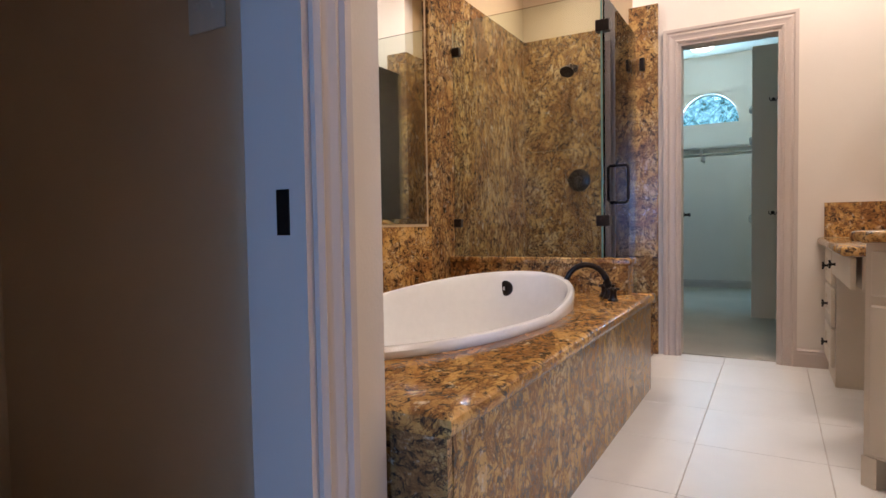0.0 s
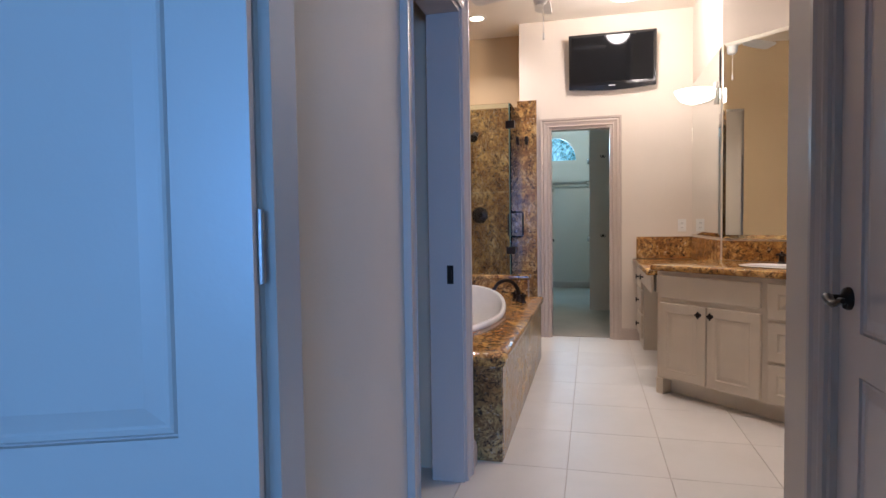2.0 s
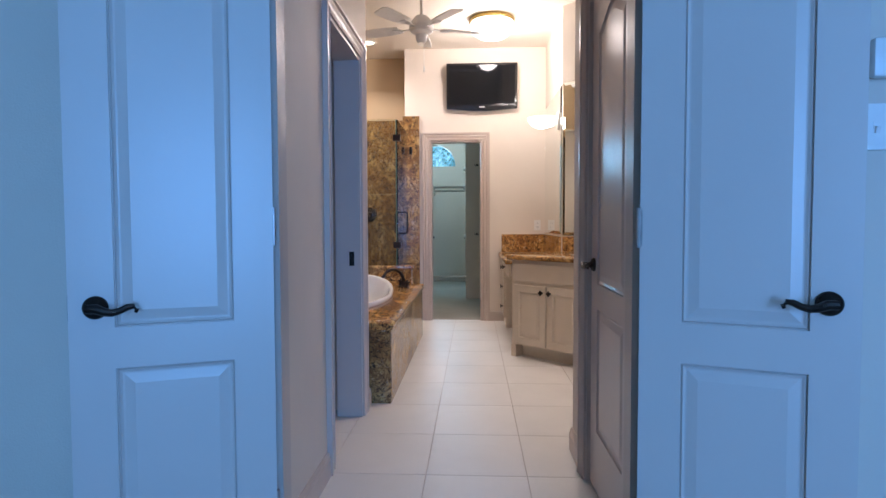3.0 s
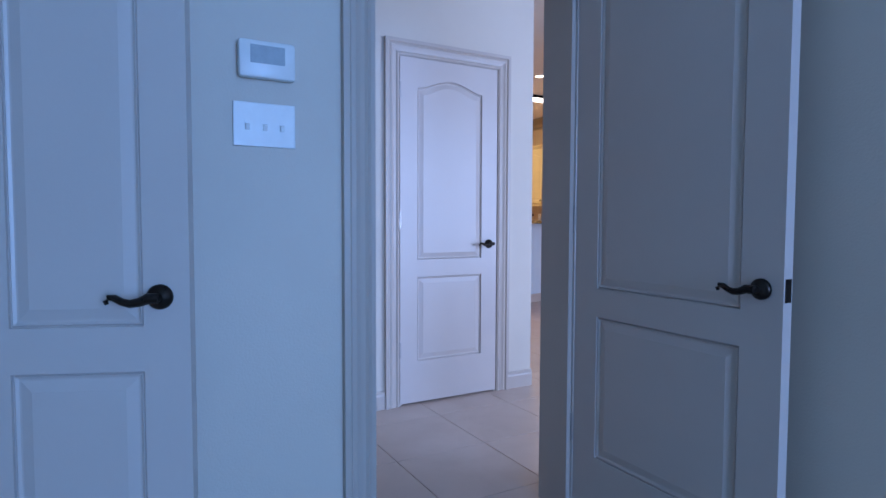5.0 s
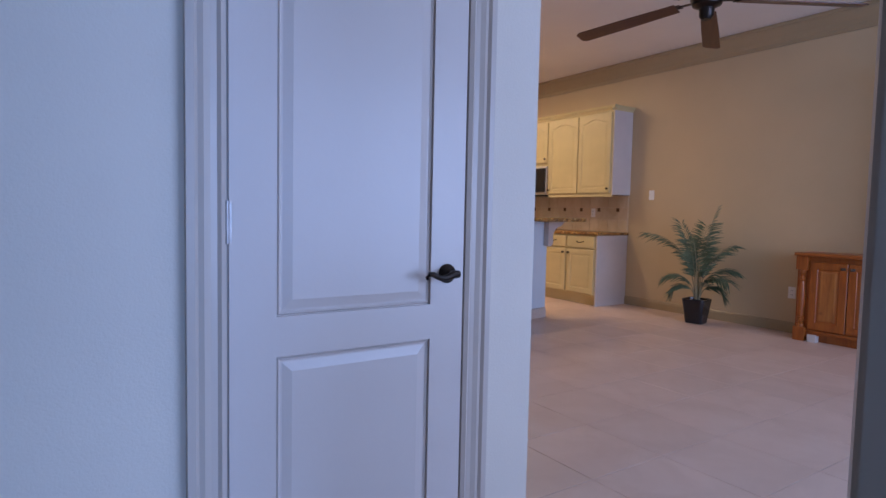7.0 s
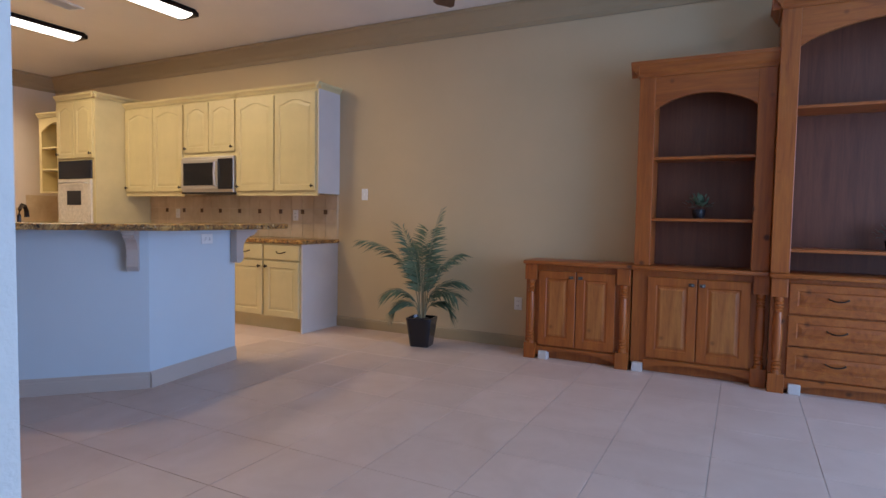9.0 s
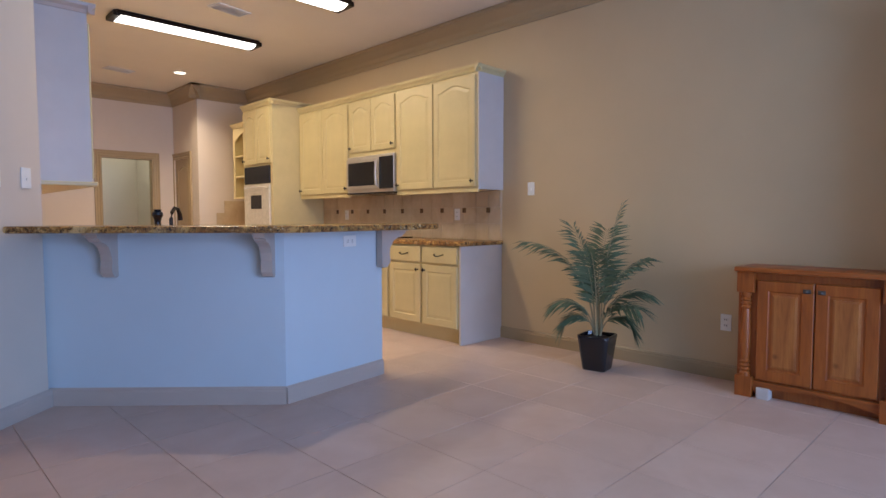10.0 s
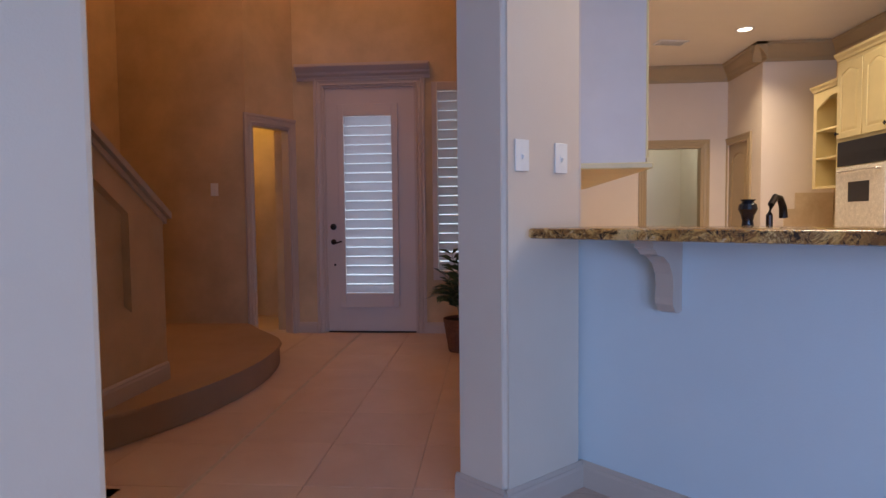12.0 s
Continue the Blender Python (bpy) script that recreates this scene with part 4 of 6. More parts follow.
lathe(bm, [(0.20, 0.844), (0.205, 0.848), (0.195, 0.850), (0.185, 0.846), (0.0, 0.8445)], Matrix.Translation((0.62, 0.30, 0)) @ Matrix.Diagonal((1.15, 0.8, 1, 1)), 32)
sk = tagged(part("sink_basin", bm, M_ENAMEL, None, "", True), "white oval basin set into the granite", "sink")
sk.matrix_basis = VM
faucet("vanity_faucet", VM @ at(0.62, 0.575, 0.842, 0), "oil-rubbed bronze widespread sink faucet", 0.15, 0.16, 0.13, 0.012)


# plates on walls
def plate(name, m, w, h, label, kind="switch", n=1):
    t = thing(name, label, "wall plate", "", "", m)
    bm = bmesh.new()
    bx(bm, -w / 2, w / 2, -0.006, 0, -h / 2, h / 2, None, 0.0025)
    part("cover", bm, M_WHITE, t)
    for i in range(n):
        x = (i - (n - 1) / 2) * 0.046
        if kind == "switch":
            bm = bmesh.new()
            bx(bm, x - 0.005, x + 0.005, -0.015, -0.005, -0.012, 0.004, pose(0, 0, 0, 18, 0, 0))
            bx(bm, x - 0.008, x + 0.008, -0.0072, -0.005, -0.014, 0.014)
            part("toggle", bm, M_WHITE, t)
        else:
            for dz in (-0.02, 0.02):
                bm = bmesh.new()
                bx(bm, x - 0.016, x + 0.016, -0.009, -0.005, dz - 0.013, dz + 0.013, None, 0.002)
                part("socket", bm, M_WHITE, t)
                bm = bmesh.new()
                bx(bm, x - 0.008, x - 0.005, -0.0095, -0.008, dz - 0.005, dz + 0.006)
                bx(bm, x + 0.005, x + 0.008, -0.0095, -0.008, dz - 0.005, dz + 0.006)
                part("slots", bm, M_BLACK, t)
    return t


plate("wall_outlet", at(0.785, 3.999, 1.08), 0.072, 0.115, "white outlet plate on the pale bathroom wall", "outlet")
plate("light_switch", at(-0.564, -0.822, 1.345, 90), 0.115, 0.118, "white double switch plate on the passage wall", "switch", 2)
plate("light_switch", at(1.145, -1.021, 1.345), 0.165, 0.118, "white triple switch plate on the bedroom wall", "switch", 3)
th = thing("thermostat", "white thermostat above the switch plate", "thermostat", "", "", at(1.15, -1.021, 1.515))
bm = bmesh.new()
bx(bm, -0.075, 0.075, -0.028, 0, -0.05, 0.05, None, 0.01)
part("case", bm, M_WHITE, th, "", True)
bm = bmesh.new()
bx(bm, -0.045, 0.045, -0.0295, -0.027, -0.012, 0.035)
part("display", bm, plain("grey display", (0.35, 0.4, 0.42), 0.2), th, "grey glossy display")
plate("light_switch", at(-0.938, 0.793, 1.365, 0), 0.115, 0.118, "double switch plate in the dim toilet room", "switch", 2)

# television
tv = thing("television", "black flat-screen television on the bathroom wall", "television", "", "", pose(0.165, 3.935, 2.615, 8, 0, 0))
bm = bmesh.new()
bx(bm, -0.389, 0.389, -0.03, 0.035, -0.245, 0.245, None, 0.008)
part("case", bm, M_BLACK, tv, "", True)
bm = bmesh.new()
loft(bm, [[(-0.389 + 0.778 * i / 16, y, -0.24 - 0.028 * math.sin(math.pi * i / 16)) for i in range(17)] + [(0.389, y, -0.215), (-0.389, y, -0.215)] for y in (-0.034, 0.01)])
part("speaker_bar", bm, M_BLACK, tv)
bm = bmesh.new()
bx(bm, -0.362, 0.362, -0.0325, -0.029, -0.19, 0.222)
part("screen", bm, plain("dark glossy screen", (0.008, 0.009, 0.011), 0.06), tv, "dark glossy screen")
bm = bmesh.new()
bx(bm, -0.03, 0.03, -0.036, -0.034, -0.228, -0.220)
part("badge", bm, M_WHITE, tv, "small pale badge")
bm = bmesh.new()
bx(bm, -0.12, 0.12, 0.03, 0.075, -0.1, 0.1)
part("bracket", bm, M_BLACK, tv)


# ceiling dome lamps
def dome(name, x, y, z, r, label):
    t = thing(name, label, "ceiling lamp", "", "", at(x, y, z))
    bm = bmesh.new()
    lathe(bm, [(0, 0), (r * 0.98, 0), (r, -0.008), (r, -0.03), (r * 0.95, -0.038), (0, -0.038)], None, 40)
    part("ring", bm, plain("aged brass", (0.45, 0.32, 0.10), 0.3, 0.9), t, "brass ring", True)
    bm = bmesh.new()
    lathe(bm, [(r * 0.93, -0.035), (r * 0.95, -0.075), (r * 0.86, -0.13), (r * 0.6, -0.17), (r * 0.2, -0.187), (0, -0.188)], None, 40)
    g = part("shade", bm, M_DOME, t, "lit frosted glass bowl", True)
    g.visible_shadow = False
    return t


dome("ceiling_dome_lamp", 0.25, 3.08, CEIL, 0.215, "lit brass-ringed flush ceiling lamp")
dome("ceiling_dome_lamp", -0.61, 7.4, CEIL, 0.17, "lit flush closet ceiling lamp")

# vanity sconce on the mirror
sc = thing("wall_sconce", "lit wall sconce with a frosted glass bowl", "wall lamp", "", "", at(0.862, 2.86, 2.02))
bm = bmesh.new()
bx(bm, -0.022, 0.0, -0.022, 0.022, -0.06, 0.10, None, 0.004)
tube(bm, [(-0.01, 0, 0.0), (-0.05, 0, -0.035), (-0.14, 0, -0.052)], 0.008)
part("arm", bm, M_STEEL, sc, "brushed steel back plate and arm", True)
bm = bmesh.new()
lathe(bm, [(0.0, -0.05), (0.05, -0.044), (0.10, -0.02), (0.132, 0.03), (0.138, 0.045), (0.132, 0.045), (0.094, -0.012), (0.045, -0.036), (0.0, -0.042)], at(-0.155, 0, 0.0), 32)
part("shade", bm, M_DOME, sc, "lit frosted glass bowl", True)


# ceiling fans
def ceiling_fan(name, x, y, zc, drop, r, blades, start, mb, mh, label, droop=0.0):
    t = thing(name, label, "ceiling fan", "", "", at(x, y, zc))
    bm = bmesh.new()
    lathe(bm, [(0, 0), (0.065, 0), (0.06, -0.03), (0.02, -0.06), (0.0, -0.06)])
    lathe(bm, [(0, -0.03), (0.012, -0.03), (0.012, -drop + 0.1), (0, -drop + 0.1)], None, 10)
    part("downrod", bm, mh, t, "", True)
    bm = bmesh.new()
    lathe(bm, [(0, -drop + 0.13), (0.05, -drop + 0.12), (0.095, -drop + 0.07), (0.105, -drop + 0.03), (0.09, -drop - 0.01), (0.05, -drop - 0.03), (0.045, -drop - 0.08), (0.03, -drop - 0.10), (0, -drop - 0.10)], None, 28)
    part("motor", bm, mh, t, "", True)
    for i in range(blades):
        a = start + 360 / blades * i
        mm = pose(0, 0, -drop + 0.02, 0, 0, a)
        bm = bmesh.new()
        bx(bm, 0.09, 0.21, -0.012, 0.012, -0.003, 0.003)
        bx(bm, 0.17, 0.25, -0.035, 0.035, -0.003, 0.002)
        arm = part("blade_arm", bm, mh, t)
        arm.matrix_basis = mm
        bm = bmesh.new()
        poly = [(0.20, -0.05), (r * 0.6, -0.062), (r - 0.03, -0.066), (r, -0.045), (r, 0.045), (r - 0.03, 0.066), (r * 0.6, 0.062), (0.20, 0.05)]
        prism(bm, poly, 0.004, 0.011)
        bl = part("blade", bm, mb, t)
        bl.matrix_basis = mm @ pose(0, 0, 0, 11, droop, 0)
    return t


fan = ceiling_fan("ceiling_fan", -0.36, 2.35, CEIL, 0.34, 0.52, 5, 20, M_WHITE, M_WHITE, "white bathroom ceiling fan at rest")
bm = bmesh.new()
tube(bm, [(0.02, 0, -0.435), (0.02, 0, -0.62)], 0.0025, 6)
lathe(bm, [(0, -0.68), (0.008, -0.67), (0.006, -0.63), (0, -0.62)], at(0.02, 0, 0), 10)
part("pull_cord", bm, M_WHITE, fan, "thin pull cord")
ceiling_fan("ceiling_fan", 5.449, 1.323, CEIL, 0.53, 0.95, 5, 30, M_FANWOOD, M_BRONZE, "dark wooden living room ceiling fan at rest", 4.0)


# recessed downlights
def can(x, y, z, r=0.075):
    t = thing("downlight", "lit round recessed ceiling downlight", "downlight", "downlights", "", at(x, y, z))
    bm = bmesh.new()
    lathe(bm, [(r, 0.0), (r + 0.018, 0.0), (r + 0.018, -0.006), (r, -0.008), (r - 0.01, -0.002)], None, 28)
    part("trim_ring", bm, M_WHITE, t, "", True)
    bm = bmesh.new()
    lathe(bm, [(0, -0.002), (r - 0.004, -0.002), (r - 0.004, -0.003), (0, -0.003)], None, 28)
    part("lens", bm, M_CAN, t, "glowing lens")
    return t


can(-1.063, 3.73, CEIL)
can(0.70, 1.45, CEIL)
can(6.72, 8.40, CEIL)
can(5.83, 3.72, CEIL)

# ---- walk-in closet ----
bm = bmesh.new()
tube(bm, [(-1.6, 7.45, 1.66), (-0.05, 7.45, 1.66)], 0.016)
tagged(part("closet_rod", bm, M_STEEL, None, "", True), "steel closet rod under a shelf", "closet rod")
sh = thing("closet_shelf", "painted closet shelf on brackets", "shelf")
bm = bmesh.new()
bx(bm, -1.6, -0.05, 7.35, 7.8, 1.72, 1.745)
part("board", bm, M_WALL_BATH, sh)
for x in (-1.2, -0.62):
    bm = bmesh.new()
    bx(bm, x - 0.012, x + 0.012, 7.42, 7.8, 1.60, 1.72)
    part("bracket", bm, M_WALL_BATH, sh)
tower = thing("closet_tower", "painted closet partition tower with bronze hooks", "closet tower")
bm = bmesh.new()
bx(bm, -0.045, 0.415, 5.83, 6.25, 0.0, 2.42, None, 0.003)
part("body", bm, M_WALL_BATH, tower)
for z in (1.94, 0.95):
    bm = bmesh.new()
    lathe(bm, [(0, 0), (0.016, 0), (0.014, 0.004), (0, 0.005)], at(0.12, 5.83, z) @ Matrix.Rotation(radians(90), 4, "X"), 12)
    for dx in (-0.03, 0.03):
        tube(bm, [(0.12, 5.825, z), (0.12 + dx * 0.5, 5.80, z - 0.02), (0.12 + dx, 5.785, z - 0.005), (0.12 + dx, 5.785, z + 0.012)], 0.004, 8)
    part("hook", bm, M_BRONZE, tower, "bronze double hook", True)
for z in (1.9, 1.62, 0.9):
    bm = bmesh.new()
    lathe(bm, [(0, 0), (0.035, 0), (0.035, 0.02), (0.02, 0.03), (0, 0.03)], at(-0.045, 6.05, z) @ Matrix.Rotation(radians(-90), 4, "Y"), 14)
    part("rod_socket", bm, M_WHITE, tower, "white rod socket", True)
# arched window
win = tagged(thing("window_1", "arched closet window with trees outside", "window"), "", "", "", "structure")
bm = bmesh.new()
wc, wr, wh = -0.625, 0.355, 0.39
arcp = [(wc + wr * math.cos(math.pi * i / 24), 2.17 + wh * math.sin(math.pi * i / 24)) for i in range(25)]
for (xa, za), (xb, zb) in zip(arcp, arcp[1:]):
    poly = [(xa, za), (xb, zb), (xb, 2.57), (xa, 2.57)]
    loft(bm, [[(x, 8.40, z) for x, z in poly], [(x, 8.55, z) for x, z in poly]])
part("arch_infill", bm, M_WALL_BATH, win)
bm = bmesh.new()
bx(bm, wc - wr, wc + wr, 8.50, 8.51, 2.17, 2.56)
part("pane", bm, M_GLASS, win).visible_shadow = False


def foliage_sky(name):
    m, nt, b = shader(name, 0.8)
    f = noise_fac(nt, 9.0, 8, 0.75, (1, 1, 1), 1.5)
    col = ramp(nt, f, [(0.40, (0.03, 0.07, 0.06)), (0.48, (0.14, 0.42, 0.62)), (0.60, (0.45, 0.80, 1.0))])
    nt.links.new(col, b.inputs["Emission Color"])
    b.inputs["Base Color"].default_value = (0, 0, 0, 1)
    b.inputs["Emission Strength"].default_value = 1.5
    return m


bm = bmesh.new()
bx(bm, -2.2, 0.8, 9.6, 9.62, 1.4, 4.0)
tagged(part("backdrop", bm, foliage_sky("sky through branches")), "blue sky seen through branches", "backdrop", "", "structure")

# ---- bar ----
BI, BC, BR = Vector((4.455, 4.515)), Vector((5.488, 3.538)), Vector((6.335, 3.668))
d1, d2 = (BC - BI).normalized(), (BR - BC).normalized()
n1, n2 = Vector((d1.y, -d1.x)), Vector((d2.y, -d2.x))   # towards the living room


def corner(p, da, na, db, nb, off):
    """Where the two bar faces meet when both are moved out by off."""
    a, b = p + na * off, p + nb * off
    den = da.x * db.y - da.y * db.x
    s = ((b - a).x * db.y - (b - a).y * db.x) / den
    return a + da * s


def bar_poly(off_front, off_back, ext0, ext1):
    f0, f1, f2 = BI + n1 * off_front - d1 * ext0, corner(BC, d1, n1, d2, n2, off_front), BR + n2 * off_front + d2 * ext1
    b0, b1, b2 = BI - n1 * off_back - d1 * ext0, corner(BC, d1, n1, d2, n2, -off_back), BR - n2 * off_back + d2 * ext1
    return [tuple(p) for p in (f0, f1, f2, b2, b1, b0)]


bar = thing("bar", "white painted breakfast bar with a tan baseboard", "bar")
bm = bmesh.new()
prism(bm, bar_poly(0.0, 0.16, 0.04, 0.0), 0.0, 1.050)
part("bar_wall", bm, M_BARWALL, bar)
bm = bmesh.new()
for a, b in ((BI, BC), (BC, BR)):
    run(bm, tuple(a), tuple(b), BASE)
run(bm, tuple(BR), tuple(BR - n2 * 0.16), BASE)
part("baseboard", bm, M_TRIM, bar, "taupe baseboard")


def corbel(m):
    bm = bmesh.new()
    prof = [(0.0, 0.0), (0.215, 0.0), (0.215, -0.028), (0.195, -0.035), (0.185, -0.05), (0.14, -0.06), (0.10, -0.085), (0.075, -0.125), (0.066, -0.17), (0.072, -0.21), (0.070, -0.235), (0.05, -0.262), (0.022, -0.27), (0.0, -0.262)]
    vs = loft(bm, [[(x, -u, z) for u, z in prof] for x in (-0.033, 0.033)])
    vs += bx(bm, -0.04, 0.04, -0.235, 0, -0.012, 0.0)
    bmesh.ops.transform(bm, matrix=m, verts=list(set(vs)))
    return part("corbel", bm, M_TRIM, bar, "taupe scrolled wooden corbel")


def bar_at(a, d, s, z=1.049):
    p = a + d * s
    return Matrix.Translation((p.x, p.y, z)) @ Matrix.Rotation(math.atan2(d.y, d.x), 4, "Z")


corbel(bar_at(BI, d1, 0.40))
corbel(bar_at(BI, d1, 1.335))
corbel(Matrix.Translation((BR.x - 0.06, BR.y - 0.052, 1.049)) @ Matrix.Rotation(radians(90), 4, "Z"))
bm = bmesh.new()
pts = bar_poly(0.36, 0.20, -0.02, 0.27)
prism(bm, pts, 1.051, 1.090)
ve = [e for e in bm.edges if abs(e.verts[0].co.z - e.verts[1].co.z) > 0.02 and min((Vector(e.verts[0].co[:2]) - Vector(pts[i])).length for i in (2, 3)) < 0.01]
bmesh.ops.bevel(bm, geom=ve, offset=0.10, segments=5, affect="EDGES", profile=0.5)
bmesh.ops.bevel(bm, geom=[e for e in bm.edges if abs(e.verts[0].co.z - e.verts[1].co.z) < 0.001], offset=0.010, segments=2, affect="EDGES", profile=0.5)
tagged(part("bar_countertop", bm, M_GRAN_H, None, "", True), "polished gold granite bar counter with rounded end", "countertop")
pm = bar_at(BC, d2, 0.54, 0.975)
plate("wall_outlet", pm @ Matrix.Rotation(radians(90), 4, "Y") @ pose(0, 0, 0), 0.075, 0.118, "pale blue-lit outlet plate under the bar counter", "outlet")

# sink run behind the bar, mostly hidden
bm = bmesh.new()
prism(bm, [tuple(p) for p in (BI - n1 * 0.165 + d1 * 0.25, corner(BC, d1, n1, d2, n2, -0.165), BR - n2 * 0.165, BR - n2 * 0.72, corner(BC, d1, n1, d2, n2, -0.72), BI - n1 * 0.72 + d1 * 0.25)], 0.0, 0.88)
tagged(part("sink_base_cabinet", bm, M_CAB), "cream base cabinet run behind the bar", "cabinet")
bm = bmesh.new()
prism(bm, [tuple(p) for p in (BI - n1 * 0.163 + d1 * 0.25, corner(BC, d1, n1, d2, n2, -0.163), BR - n2 * 0.163, BR - n2 * 0.75, corner(BC, d1, n1, d2, n2, -0.75), BI - n1 * 0.75 + d1 * 0.25)], 0.882, 0.918)
tagged(part("sink_countertop", bm, M_GRAN_H), "gold granite countertop behind the bar", "countertop")
kf = thing("kitchen_faucet", "dark bronze gooseneck kitchen faucet", "faucet", "", "", at(5.12, 4.33, 0.918, 40))
bm = bmesh.new()
lathe(bm, [(0, 0), (0.03, 0), (0.028, 0.02), (0.016, 0.04), (0.014, 0.16), (0, 0.16)], None, 16)
tube(bm, [(0, 0, 0.15), (0, 0, 0.21), (0.01, 0, 0.25), (0.045, 0, 0.28), (0.08, 0, 0.275), (0.105, 0, 0.24), (0.11, 0, 0.20)], [0.012] * 5 + [0.014, 0.016])
part("spout", bm, M_BRONZE, kf, "", True)
bm = bmesh.new()
tube(bm, [(0, 0.01, 0.10), (0, 0.05, 0.12), (0, 0.09, 0.15)], [0.008, 0.007, 0.006])
part("handle", bm, M_BRONZE, kf, "", True)
bm = bmesh.new()
lathe(bm, [(0, 0), (0.035, 0), (0.03, 0.03), (0.04, 0.07), (0.055, 0.10), (0.05, 0.13), (0.032, 0.145), (0.045, 0.16), (0.04, 0.16), (0.03, 0.15), (0, 0.15)], at(5.02, 4.28, 1.0905) @ Matrix.Scale(0.6, 4), 20)
tagged(part("vase", bm, M_POT, None, "", True), "small dark glazed vase on the bar counter", "vase")

# ---- kitchen cabinets on the long wall; fronts face west ----
FACE = 7.60


def crown_strip(parent, x, y0, y1, z, wall_x, mat, south=True):
    """Cap moulding along the front and, where free, the south end."""
    prof = [(0, 0), (0.012, 0), (0.02, 0.02), (0.04, 0.04), (0.045, 0.06), (0, 0.06)]
    bm = bmesh.new()
    run(bm, (x, y1), (x, y0 - 0.045), [(u, v + z) for u, v in prof])
    if south:
        run(bm, (x - 0.045, y0), (wall_x, y0), [(u, v + z - 0.0015) for u, v in prof])
    return part("cap_moulding", bm, mat, parent)


def west(y, z, x):
    """Pose for a front that faces west: local x runs south."""
    return at(x, y, z, -90)


def wall_cabinet(name, y0, y1, z0, z1, doors, label, x=FACE, rise=0.045, south=False):
    c = thing(name, label, "kitchen cabinet")
    bm = bmesh.new()
    bx(bm, x, 7.938, y0, y1, z0, z1)
    part("body", bm, M_CAB, c)
    n = len(doors)
    for i, (ya, yb) in enumerate(doors):
        d = front("cabinet_door", c, west(yb, z0 + 0.025, x - 0.021), yb - ya, z1 - z0 - 0.05, M_CAB, rise, 0.06)
        knob(d, (yb - ya - 0.03) if i % 2 == 1 else 0.03, 0.05, 0.012)
    crown_strip(c, x, y0, y1, z1, 7.938, M_CAB, south)
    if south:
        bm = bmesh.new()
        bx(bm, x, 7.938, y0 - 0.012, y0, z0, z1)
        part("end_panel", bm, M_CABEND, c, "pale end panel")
    bm = bmesh.new()
    bx(bm, x + 0.0, x + 0.02, y0, y1, z0 - 0.025, z0)
    part("light_rail", bm, M_CAB, c)
    return c


wall_cabinet("wall_cabinet", 3.88, 4.998, 1.385, 2.42, [(4.45, 4.985), (3.90, 4.435)], "cream glazed upper cabinet with arched panel doors", FACE, 0.05, True)
wall_cabinet("wall_cabinet", 5.002, 5.818, 1.82, 2.42, [(5.415, 5.805), (5.015, 5.405)], "short cream upper cabinet above the microwave")
wall_cabinet("wall_cabinet", 5.822, 6.875, 1.385, 2.42, [(6.355, 6.86), (5.84, 6.345)], "cream glazed upper cabinet with arched panel doors")

mw = thing("microwave", "stainless over-range microwave with a dark door", "microwave")
bm = bmesh.new()
bx(bm, 7.56, 7.937, 5.005, 5.815, 1.40, 1.795, None, 0.004)
part("case", bm, M_STEEL, mw)
bm = bmesh.new()
bx(bm, 7.543, 7.558, 5.23, 5.81, 1.435, 1.765, None, 0.004)
part("door_frame", bm, M_STEEL, mw, "brushed steel door")
bm = bmesh.new()
bx(bm, 7.5395, 7.5435, 5.27, 5.77, 1.475, 1.725)
part("window", bm, M_BLACK, mw, "dark glass window")
bm = bmesh.new()
bx(bm, 7.541, 7.558, 5.01, 5.22, 1.435, 1.765)
part("control_panel", bm, M_BLACK, mw, "black control panel")
bm = bmesh.new()
tube(bm, [(7.545, 5.245, 1.46), (7.515, 5.245, 1.48), (7.505, 5.245, 1.605), (7.515, 5.245, 1.73), (7.545, 5.245, 1.75)], 0.011)
part("handle", bm, M_STEEL, mw, "bowed steel handle", True)
bm = bmesh.new()
bx(bm, 7.55, 7.93, 5.01, 5.81, 1.384, 1.399)
part("vent_grille", bm, M_BLACK, mw)

# oven tower
ot = thing("oven_tower", "tall cream oven cabinet with arched upper doors", "kitchen cabinet")
OX = 7.22
bm = bmesh.new()
bx(bm, OX, 7.937, 6.88, 7.64, 0.10, 2.50)
bx(bm, OX + 0.06, 7.937, 6.88, 7.64, 0.0, 0.10)
part("body", bm, M_CAB, ot)
for i, (ya, yb) in enumerate(((7.265, 7.615), (6.905, 7.255))):
    d = front("cabinet_door", ot, west(yb, 1.80, OX - 0.021), yb - ya, 0.66, M_CAB, 0.04, 0.055)
    knob(d, 0.03 if i == 0 else yb - ya - 0.03, 0.05, 0.012)
crown_strip(ot, OX, 6.88, 7.64, 2.50, 7.937, M_CAB)
ov = thing("wall_oven", "built-in wall oven with black vent and beige door", "oven")
bm = bmesh.new()
bx(bm, OX - 0.022, OX - 0.002, 6.93, 7.59, 1.555, 1.77, None, 0.004)
part("control_panel", bm, M_BLACK, ov, "black control panel")
for k in range(6):
    bm = bmesh.new()
    bx(bm, OX - 0.026, OX - 0.021, 6.96, 7.56, 1.58 + k * 0.014, 1.587 + k * 0.014)
    part("vent_slat", bm, M_BLACK, ov)
bm = bmesh.new()
bx(bm, OX - 0.03, OX - 0.002, 6.93, 7.59, 0.95, 1.545, None, 0.006)
part("oven_door", bm, plain("almond enamel", (0.62, 0.56, 0.46), 0.25), ov, "almond oven door")
bm = bmesh.new()
bx(bm, OX - 0.033, OX - 0.029, 7.12, 7.40, 1.24, 1.41)
part("oven_window", bm, M_BLACK, ov, "dark oven window")
bm = bmesh.new()
